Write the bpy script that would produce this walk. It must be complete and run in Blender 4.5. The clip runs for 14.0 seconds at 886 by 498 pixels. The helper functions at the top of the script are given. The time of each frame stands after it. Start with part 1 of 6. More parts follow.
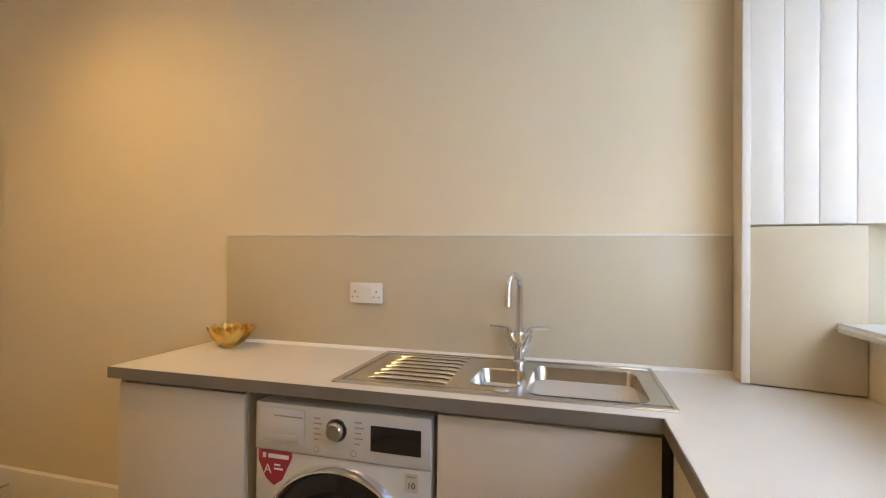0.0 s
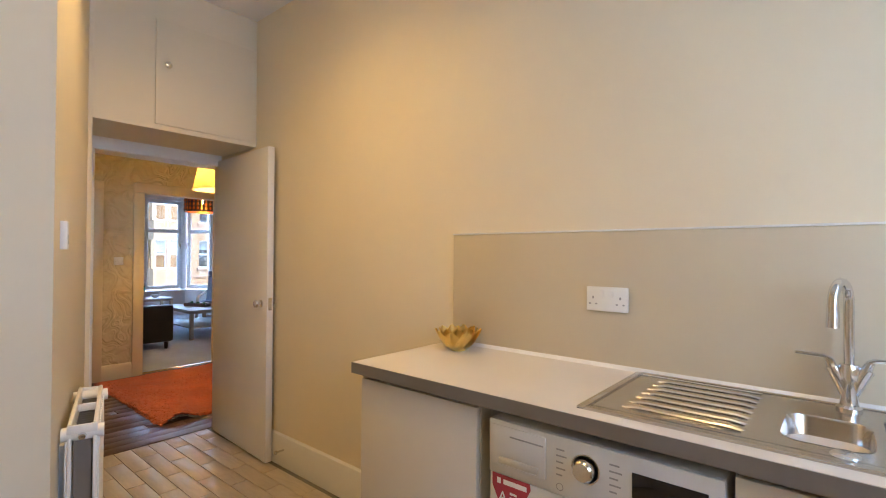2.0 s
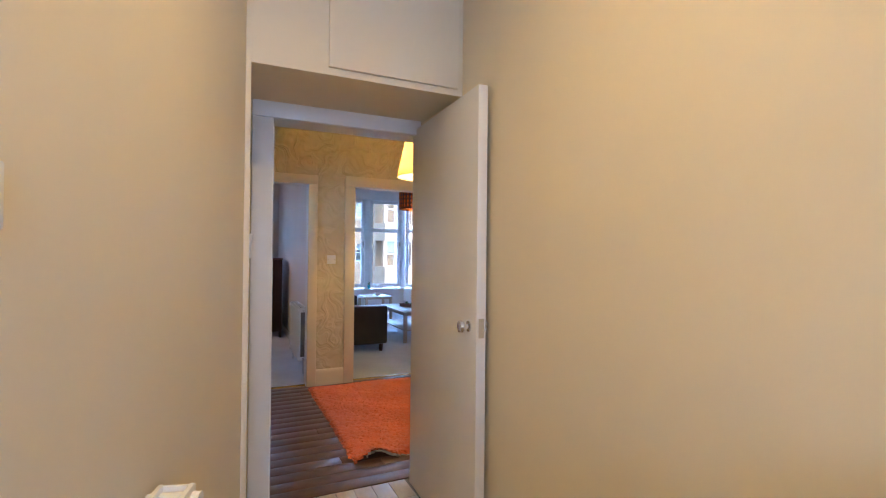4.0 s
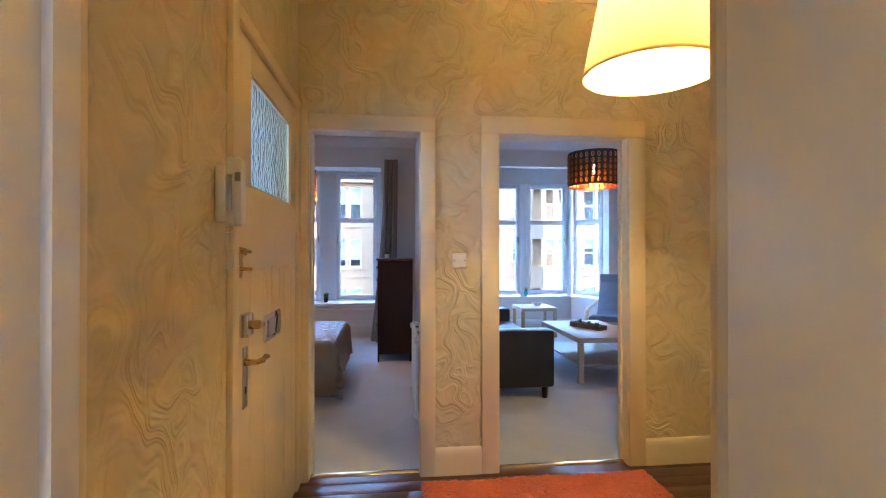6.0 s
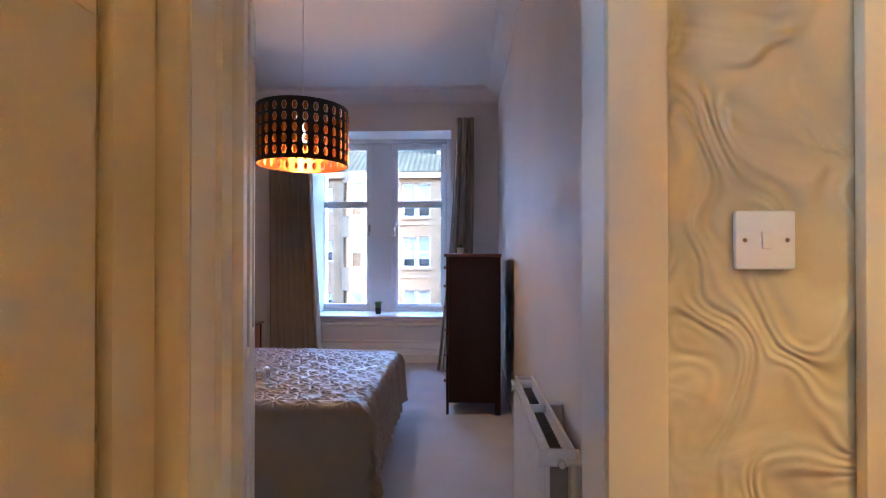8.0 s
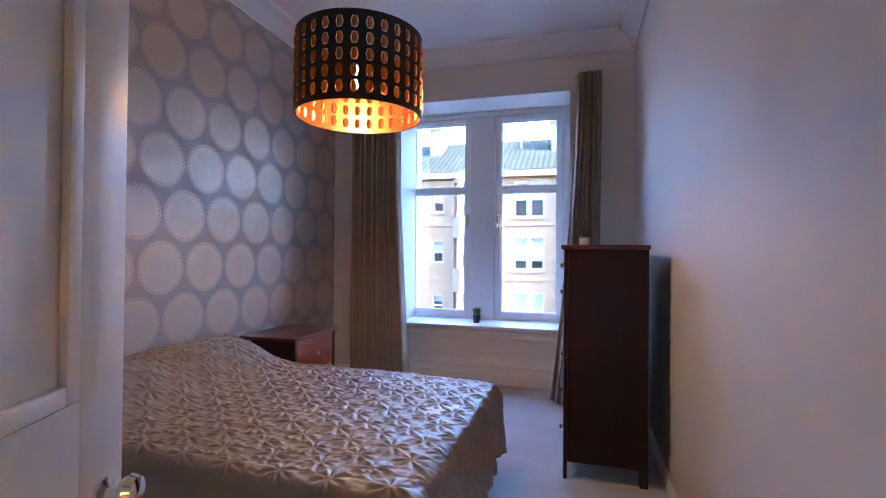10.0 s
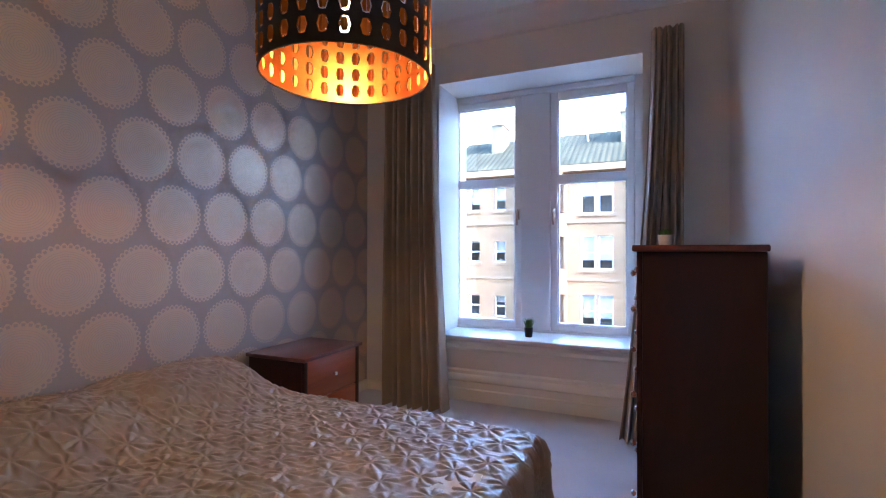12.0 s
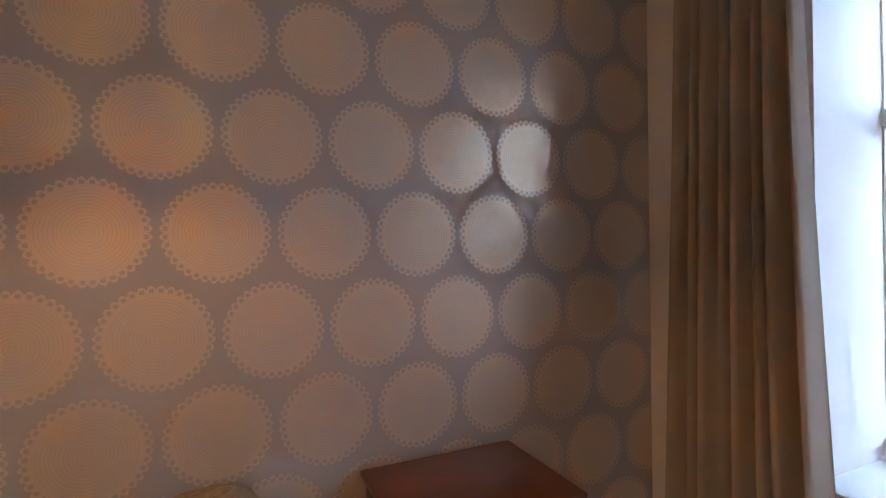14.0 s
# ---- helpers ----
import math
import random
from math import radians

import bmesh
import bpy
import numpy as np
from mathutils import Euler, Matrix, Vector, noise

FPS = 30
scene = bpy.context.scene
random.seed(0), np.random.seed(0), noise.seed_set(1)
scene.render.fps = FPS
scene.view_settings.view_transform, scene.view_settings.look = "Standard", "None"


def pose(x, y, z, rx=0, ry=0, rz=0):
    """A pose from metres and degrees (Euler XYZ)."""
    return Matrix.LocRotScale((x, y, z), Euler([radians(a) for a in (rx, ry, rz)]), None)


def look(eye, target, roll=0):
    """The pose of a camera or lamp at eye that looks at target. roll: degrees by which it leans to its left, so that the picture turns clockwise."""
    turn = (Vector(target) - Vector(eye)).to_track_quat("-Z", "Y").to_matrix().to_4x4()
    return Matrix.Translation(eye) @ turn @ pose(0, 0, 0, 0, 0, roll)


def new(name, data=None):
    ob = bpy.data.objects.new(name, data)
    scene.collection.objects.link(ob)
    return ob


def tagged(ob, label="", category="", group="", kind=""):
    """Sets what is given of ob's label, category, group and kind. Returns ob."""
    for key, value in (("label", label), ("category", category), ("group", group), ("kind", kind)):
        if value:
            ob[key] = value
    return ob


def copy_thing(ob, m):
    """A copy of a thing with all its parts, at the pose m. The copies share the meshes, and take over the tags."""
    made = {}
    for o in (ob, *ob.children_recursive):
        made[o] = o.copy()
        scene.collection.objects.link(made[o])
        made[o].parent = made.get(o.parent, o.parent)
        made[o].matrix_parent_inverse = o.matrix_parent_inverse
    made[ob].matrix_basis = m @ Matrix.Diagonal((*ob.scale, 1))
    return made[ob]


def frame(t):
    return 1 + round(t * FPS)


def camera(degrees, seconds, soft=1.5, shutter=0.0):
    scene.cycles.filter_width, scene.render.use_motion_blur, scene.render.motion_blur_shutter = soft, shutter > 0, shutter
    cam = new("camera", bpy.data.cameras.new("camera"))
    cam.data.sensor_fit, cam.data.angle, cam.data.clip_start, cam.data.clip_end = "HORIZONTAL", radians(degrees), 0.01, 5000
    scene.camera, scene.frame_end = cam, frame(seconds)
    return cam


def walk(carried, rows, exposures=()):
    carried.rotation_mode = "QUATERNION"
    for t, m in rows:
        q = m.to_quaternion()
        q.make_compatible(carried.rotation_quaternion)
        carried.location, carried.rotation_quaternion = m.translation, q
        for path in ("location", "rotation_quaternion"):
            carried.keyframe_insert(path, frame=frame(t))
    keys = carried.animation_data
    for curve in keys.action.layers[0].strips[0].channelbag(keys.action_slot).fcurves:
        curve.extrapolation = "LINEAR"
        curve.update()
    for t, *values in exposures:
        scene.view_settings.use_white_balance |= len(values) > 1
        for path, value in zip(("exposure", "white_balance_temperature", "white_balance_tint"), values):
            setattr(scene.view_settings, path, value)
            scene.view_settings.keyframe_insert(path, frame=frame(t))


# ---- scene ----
cam = camera(86.3, 14.0, soft=1.1)
PATH = [
    (0, (-1.848, -6.074, 1.36), (0.081, -5.545, 1.38), 0.6),
    (0.5, (-1.83, -6.056, 1.356), (0.046, -5.364, 1.375), 0.5),
    (1, (-1.807, -6.021, 1.349), (-0.013, -5.137, 1.371), 0.5),
    (1.5, (-1.759, -5.949, 1.355), (-0.076, -4.869, 1.374), 0.4),
    (2, (-1.665, -5.867, 1.348), (-0.133, -4.581, 1.369), 0.4),
    (2.5, (-1.528, -5.747, 1.351), (-0.17, -4.278, 1.371), 0.3),
    (3, (-1.401, -5.506, 1.333), (-0.209, -3.901, 1.354), 0.2),
    (3.5, (-1.248, -5.171, 1.339), (-0.216, -3.458, 1.357), 0.3),
    (3.7, (-1.161, -5.022, 1.337), (-0.203, -3.266, 1.354), 0.5),
    (5.8, (-0.459, -2.959, 1.301), (-0.189, -0.978, 1.313), -0.2),
    (6, (-0.427, -2.745, 1.3), (-0.213, -0.757, 1.311), -0.0),
    (6.5, (-0.398, -2.25, 1.292), (-0.309, -0.252, 1.303), -0.1),
    (7, (-0.423, -1.757, 1.274), (-0.383, 0.243, 1.287), -0.0),
    (7.5, (-0.45, -1.227, 1.249), (-0.435, 0.773, 1.26), -0.0),
    (8, (-0.477, -0.716, 1.232), (-0.557, 1.282, 1.244), 0.0),
    (8.5, (-0.529, -0.296, 1.206), (-0.735, 1.693, 1.219), -0.0),
    (8.7, (-0.54, -0.151, 1.198), (-0.794, 1.833, 1.211), 0.1),
    (10.8, (-0.526, 0.46, 1.156), (-1.181, 2.349, 1.18), 0.3),
    (11, (-0.527, 0.509, 1.161), (-1.195, 2.394, 1.184), 0.2),
    (11.5, (-0.54, 0.64, 1.167), (-1.251, 2.509, 1.182), 0.4),
    (12, (-0.548, 0.956, 1.187), (-1.353, 2.786, 1.203), 0.1),
    (12.5, (-0.678, 1.381, 1.208), (-1.657, 3.125, 1.224), 0.0),
    (13, (-0.86, 1.849, 1.26), (-2.089, 3.426, 1.27), -0.1),
    (13.5, (-1.018, 2.312, 1.32), (-2.547, 3.601, 1.304), -0.3),
    (14, (-1.213, 2.685, 1.32), (-3.031, 3.516, 1.327), -0.6),
]
EXPOSURES = [
    (0.0, 4.72, 6200, 11), (1.5, 4.87, 5850, 10), (2.5, 4.97, 5300, 10), (3.5, 5.03, 4850, 10), (6.0, 5.53, 4800, 9), (7.5, 5.47, 4550, 11),
    (8.0, 5.45, 4950, 13), (8.5, 5.78, 4600, 14), (11.0, 5.42, 5000, 14), (12.0, 5.43, 5150, 13), (13.0, 5.2, 5400, 11), (14.0, 5.58, 6500, 11),
]
walk(cam, [(t, look(eye, target, roll)) for t, eye, target, roll in PATH], EXPOSURES)


# ---- light ----
def daylight():
    world = bpy.data.worlds.new("sky")
    scene.world = world
    world.use_nodes = True
    nt = world.node_tree
    sky = nt.nodes.new("ShaderNodeTexSky")
    sky.sky_type = "NISHITA"
    sky.sun_disc = False
    sky.sun_elevation = radians(33)
    sky.sun_rotation = radians(104)
    bg = nt.nodes["Background"]
    nt.links.new(sky.outputs[0], bg.inputs[0])
    bg.inputs[1].default_value = SKY
    sun = new("sun", bpy.data.lights.new("sun", "SUN"))
    sun.data.energy, sun.data.angle, sun.data.color = SUN, radians(10), (1.0, 0.90, 0.74)
    sun.matrix_world = look((24, -6.0, 16.0), (0, 0, 0))


def lamp_area(name, eye, target, sx, sy, watts, colour):
    ob = new(name, bpy.data.lights.new(name, "AREA"))
    ob.data.shape, ob.data.size, ob.data.size_y = "RECTANGLE", sx, sy
    ob.data.energy, ob.data.color = watts, colour
    ob.matrix_world = look(eye, target)
    return ob


def lamp_point(name, place, watts, colour, radius):
    ob = new(name, bpy.data.lights.new(name, "POINT"))
    ob.data.energy, ob.data.color, ob.data.shadow_soft_size = watts, colour, radius
    ob.location = place
    return ob


def lamp_down(name, place, watts, colour):
    """A wide ceiling downlight."""
    ob = new(name, bpy.data.lights.new(name, "SPOT"))
    ob.data.energy, ob.data.color, ob.data.shadow_soft_size = watts, colour, 0.04
    ob.data.spot_size, ob.data.spot_blend = radians(150), 1.0
    ob.location = place
    return ob


HK, HB = 2.95, 3.02
SKY, SUN = 0.15, 1.0
WARM, WARMER, COOL = (1.0, 0.62, 0.28), (1.0, 0.52, 0.18), (0.55, 0.72, 1.0)
daylight()
lamp_area("kitchen_window_daylight", (-1.15, -7.28, 1.95), (-1.15, -5.0, 1.75), 1.0, 1.3, 0.52, (0.38, 0.62, 1.0))
lamp_area("landing_daylight", (-2.75, -0.9, 1.9), (-1.0, -0.6, 1.6), 1.0, 1.2, 0.9, (0.62, 0.80, 1.0))
lamp_down("kitchen_downlight", (-0.95, -4.05, HK - 0.02), 2.7, (1.0, 0.58, 0.16))
lamp_down("kitchen_downlight", (-1.75, -5.35, HK - 0.02), 1.5, (1.0, 0.58, 0.16))
lamp_point("hall_bulb", (0.552, -1.043, 2.165), 1.15, (1.0, 0.64, 0.20), 0.035)
lamp_point("bedroom_bulb", (-1.509, 2.31, 1.893), 0.54, (1.0, 0.52, 0.20), 0.03)
lamp_point("living_bulb", (1.786, 2.233, 2.113), 0.36, (1.0, 0.52, 0.20), 0.03)


# ---- materials ----
class Nodes:
    """Short ways to wire a procedural material."""

    def __init__(self, name):
        self.m = bpy.data.materials.new(name)
        self.m.use_nodes = True
        self.t = self.m.node_tree
        self.b = self.t.nodes["Principled BSDF"]
        self.co = self.t.nodes.new("ShaderNodeTexCoord").outputs["Object"]

    def put(self, socket, value):
        if isinstance(value, bpy.types.NodeSocket):
            self.t.links.new(value, socket)
        else:
            socket.default_value = value

    def math(self, op, a, b=0.0, c=0.0):
        n = self.t.nodes.new("ShaderNodeMath")
        n.operation = op
        for s, v in zip(n.inputs, (a, b, c)):
            self.put(s, v)
        return n.outputs[0]

    def noise(self, scale, detail=3.0, rough=0.55, stretch=(1, 1, 1), distort=0.0, vec=None):
        mp = self.t.nodes.new("ShaderNodeMapping")
        self.put(mp.inputs[0], vec or self.co)
        mp.inputs["Scale"].default_value = stretch
        n = self.t.nodes.new("ShaderNodeTexNoise")
        self.t.links.new(mp.outputs[0], n.inputs["Vector"])
        n.inputs["Scale"].default_value, n.inputs["Detail"].default_value = scale, detail
        n.inputs["Roughness"].default_value, n.inputs["Distortion"].default_value = rough, distort
        return n.outputs["Fac"]

    def mix(self, fac, a, b):
        n = self.t.nodes.new("ShaderNodeMix")
        n.data_type = "RGBA"
        self.put(n.inputs[0], fac)
        for s, v in ((n.inputs[6], a), (n.inputs[7], b)):
            self.put(s, (*v, 1.0) if isinstance(v, tuple) and len(v) == 3 else v)
        return n.outputs[2]

    def ramp(self, fac, lo, hi):
        n = self.t.nodes.new("ShaderNodeMapRange")
        self.put(n.inputs[0], fac)
        n.inputs[1].default_value, n.inputs[2].default_value = lo, hi
        return n.outputs[0]

    def xyz(self, vec=None):
        n = self.t.nodes.new("ShaderNodeSeparateXYZ")
        self.put(n.inputs[0], vec or self.co)
        return n.outputs

    def random(self):
        return self.t.nodes.new("ShaderNodeObjectInfo").outputs["Random"]

    def finish(self, colour, rough=0.5, metal=0.0, bump=None, strength=0.2, distance=0.01, **more):
        self.put(self.b.inputs["Base Color"], (*colour, 1.0) if isinstance(colour, tuple) and len(colour) == 3 else colour)
        self.put(self.b.inputs["Roughness"], rough)
        self.b.inputs["Metallic"].default_value = metal
        if bump is not None:
            n = self.t.nodes.new("ShaderNodeBump")
            n.inputs["Strength"].default_value, n.inputs["Distance"].default_value = strength, distance
            self.t.links.new(bump, n.inputs["Height"])
            self.t.links.new(n.outputs[0], self.b.inputs["Normal"])
        for key, v in more.items():
            self.put(self.b.inputs[{"ior": "IOR", "specular_ior_level": "Specular IOR Level"}.get(key, key.replace("_", " ").title())], v)
        return self.m


def plain(name, colour, rough=0.5, metal=0.0, vary=0.12, scale=3.0, fine=90.0, strength=0.12, **more):
    """A surface with broad unevenness of tone and a fine grain in its relief."""
    n = Nodes(name)
    broad = n.ramp(n.noise(scale, 4.0), 0.3, 0.7)
    dark = tuple(c * (1 - vary) for c in colour)
    r = n.math("ADD", n.math("MULTIPLY", n.noise(scale * 2), 0.05), rough - 0.025)
    return n.finish(n.mix(broad, dark, colour), r, metal, n.noise(fine, 2.0), strength, 0.004, **more)


def wood(name, colour, rough=0.35, along=(1, 8, 8), scale=5.0, vary=0.45, piece=False, strength=0.12):
    n = Nodes(name)
    vec = n.co
    if piece:
        add = n.t.nodes.new("ShaderNodeVectorMath")
        n.put(add.inputs[0], n.co)
        n.put(add.inputs[1], n.math("MULTIPLY", n.random(), 37.0))
        vec = add.outputs[0]
    grain = n.noise(scale, 6.0, 0.65, along, 0.8, vec)
    fine = n.noise(scale * 7, 3.0, 0.6, along, 0.0, vec)
    tone = n.math("ADD", n.math("MULTIPLY", grain, 0.75), n.math("MULTIPLY", fine, 0.25))
    c = n.mix(n.ramp(tone, 0.32, 0.68), tuple(v * (1 - vary) for v in colour), colour)
    if piece:
        c = n.mix(n.math("MULTIPLY", n.random(), 0.45), c, tuple(v * 0.6 for v in colour))
    return n.finish(c, n.math("ADD", n.math("MULTIPLY", fine, 0.08), rough - 0.04), 0.0, fine, strength, 0.003)


def hall_paper():
    """Cream wallpaper with patches of combed swirls in relief."""
    n = Nodes("hall_paper")

    def warped(scale, amount):
        warp = n.t.nodes.new("ShaderNodeVectorMath")
        warp.operation = "MULTIPLY_ADD"
        tex = n.t.nodes.new("ShaderNodeTexNoise")
        tex.inputs["Scale"].default_value, tex.inputs["Detail"].default_value = scale, 1.0
        n.t.links.new(n.co, tex.inputs["Vector"])
        n.t.links.new(tex.outputs["Color"], warp.inputs[0])
        warp.inputs[1].default_value = (amount, amount, amount)
        n.t.links.new(n.co, warp.inputs[2])
        return warp.outputs[0]

    vec = warped(4.0, 0.45)
    field = n.noise(3.4, 1.0, 0.4, (1, 1, 0.6), 0.0, vec)
    comb = n.math("SINE", n.math("MULTIPLY", field, 66.0))
    hair = n.math("SINE", n.math("MULTIPLY", field, 200.0))
    patch = n.ramp(n.noise(5.5, 1.0, 0.5, (1, 1, 1), 0.0, vec), 0.34, 0.55)
    swell = n.noise(6.0, 2.0, 0.5, (1, 1, 1.5), 0.4, vec)
    h = n.math("ADD", n.math("MULTIPLY", n.math("MULTIPLY", comb, patch), 0.17), n.math("MULTIPLY", swell, 0.9))
    h = n.math("ADD", h, n.math("MULTIPLY", n.math("MULTIPLY", hair, patch), 0.07))
    # Hollows of the relief get a darker colour, which paints in its shading.
    c = n.mix(n.ramp(h, 0.15, 0.85), (0.57, 0.47, 0.255), (0.69, 0.59, 0.36))
    return n.finish(c, 0.5, 0.0, h, 0.8, 0.02)


def doily_paper():
    """Taupe wallpaper printed with rows of scalloped pale metallic discs."""
    n = Nodes("doily_paper")
    x, y, z = n.xyz()

    def cell(oy, oz):
        dy = n.math("SUBTRACT", n.math("FLOORED_MODULO", n.math("SUBTRACT", y, oy - 0.166), 0.332), 0.166)
        dz = n.math("SUBTRACT", n.math("FLOORED_MODULO", n.math("SUBTRACT", z, oz - 0.3135), 0.627), 0.3135)
        r = n.math("SQRT", n.math("ADD", n.math("MULTIPLY", dy, dy), n.math("MULTIPLY", dz, dz)))
        a = n.math("ARCTAN2", dz, dy)
        edge = n.math("ADD", n.math("MULTIPLY", n.math("ABSOLUTE", n.math("SINE", n.math("MULTIPLY", a, 18.0))), 0.012), 0.146)
        disc = n.ramp(n.math("SUBTRACT", edge, r), -0.0015, 0.0015)
        lace = n.math("MULTIPLY", n.ramp(n.math("COSINE", n.math("MULTIPLY", a, 36.0)), 0.35, -0.2),
                      n.ramp(n.math("ABSOLUTE", n.math("SUBTRACT", r, 0.1425)), 0.0075, 0.0045))
        ring = n.ramp(n.math("SINE", n.math("ADD", n.math("MULTIPLY", r, 620.0), n.math("MULTIPLY", n.noise(40.0), 5.0))), 0.2, 0.9)
        ring = n.math("MULTIPLY", n.math("MULTIPLY", ring, n.ramp(r, 0.127, 0.12)), 0.32)
        return n.math("MULTIPLY", disc, n.math("SUBTRACT", 1.0, n.math("MAXIMUM", n.math("MULTIPLY", lace, 0.9), ring)))

    f = n.math("MAXIMUM", cell(3.158, 1.695), cell(3.324, 1.382))
    c = n.mix(f, (0.36, 0.335, 0.33), (0.58, 0.485, 0.39))
    rough = n.math("ADD", n.math("MULTIPLY", f, -0.11), n.math("ADD", n.math("MULTIPLY", n.noise(160.0), 0.12), 0.52))
    n.put(n.b.inputs["Metallic"], 0.0)
    m = n.finish(c, rough, 0.0, n.noise(220.0), 0.08, 0.002)
    n.put(n.b.inputs["Metallic"], n.math("MULTIPLY", f, 0.6))
    return m


def loop_paper():
    """Black wallpaper with interlocking white rounded loops."""
    n = Nodes("loop_paper")

    def loops(off, scale):
        v = n.t.nodes.new("ShaderNodeTexVoronoi")
        v.distance, v.inputs["Scale"].default_value, v.inputs["Randomness"].default_value = "CHEBYCHEV", scale, 0.75
        mp = n.t.nodes.new("ShaderNodeMapping")
        n.t.links.new(n.co, mp.inputs[0])
        mp.inputs["Location"].default_value, mp.inputs["Scale"].default_value = off, (0.02, 1.0, 0.62)
        n.t.links.new(mp.outputs[0], v.inputs["Vector"])
        return n.ramp(n.math("ABSOLUTE", n.math("SUBTRACT", v.outputs["Distance"], 0.30)), 0.062, 0.042)

    f = n.math("MAXIMUM", loops((0, 0, 0), 7.0), loops((3.1, 1.7, 5.3), 8.0))
    return n.finish(n.mix(f, (0.025, 0.025, 0.03), (0.68, 0.68, 0.68)), 0.5, 0.0, n.noise(150.0), 0.05, 0.002)


def clear_glass(name, rough=0.0, bump=False, colour=(0.96, 0.98, 0.97)):
    n = Nodes(name)
    h = None
    if bump:
        v = n.t.nodes.new("ShaderNodeTexVoronoi")
        v.feature, v.inputs["Scale"].default_value = "SMOOTH_F1", 46.0
        mp = n.t.nodes.new("ShaderNodeMapping")
        n.put(mp.inputs[0], n.co)
        mp.inputs["Scale"].default_value = (1, 1.0, 0.9)
        n.t.links.new(mp.outputs[0], v.inputs["Vector"])
        h = v.outputs["Distance"]
    return n.finish(colour, rough, 0.0, h, 0.22, 0.012, transmission_weight=1.0, ior=1.45)


def carpet(name, a, b):
    n = Nodes(name)
    f = n.math("ADD", n.math("MULTIPLY", n.noise(240.0, 3.0), 0.6), n.math("MULTIPLY", n.noise(2.6, 4.0), 0.4))
    return n.finish(n.mix(n.ramp(f, 0.35, 0.65), a, b), 0.95, 0.0, n.noise(300.0, 2.0), 0.6, 0.006, sheen_weight=0.2)


def sandstone():
    n = Nodes("sandstone")
    br = n.t.nodes.new("ShaderNodeTexBrick")
    mp = n.t.nodes.new("ShaderNodeMapping")
    n.put(mp.inputs[0], n.co)
    mp.inputs["Rotation"].default_value = (radians(90), 0, 0)
    n.t.links.new(mp.outputs[0], br.inputs["Vector"])
    for key, v in (("Scale", 1.0), ("Mortar Size", 0.012), ("Brick Width", 0.85), ("Row Height", 0.34)):
        br.inputs[key].default_value = v
    br.inputs["Color1"].default_value, br.inputs["Color2"].default_value = (0.165, 0.096, 0.042, 1), (0.12, 0.066, 0.028, 1)
    br.inputs["Mortar"].default_value = (0.19, 0.125, 0.085, 1)
    c = n.mix(n.ramp(n.noise(0.5, 5.0), 0.35, 0.7), br.outputs["Color"], (0.15, 0.09, 0.044))
    return n.finish(c, 0.9, 0.0, n.noise(30.0), 0.3, 0.02)


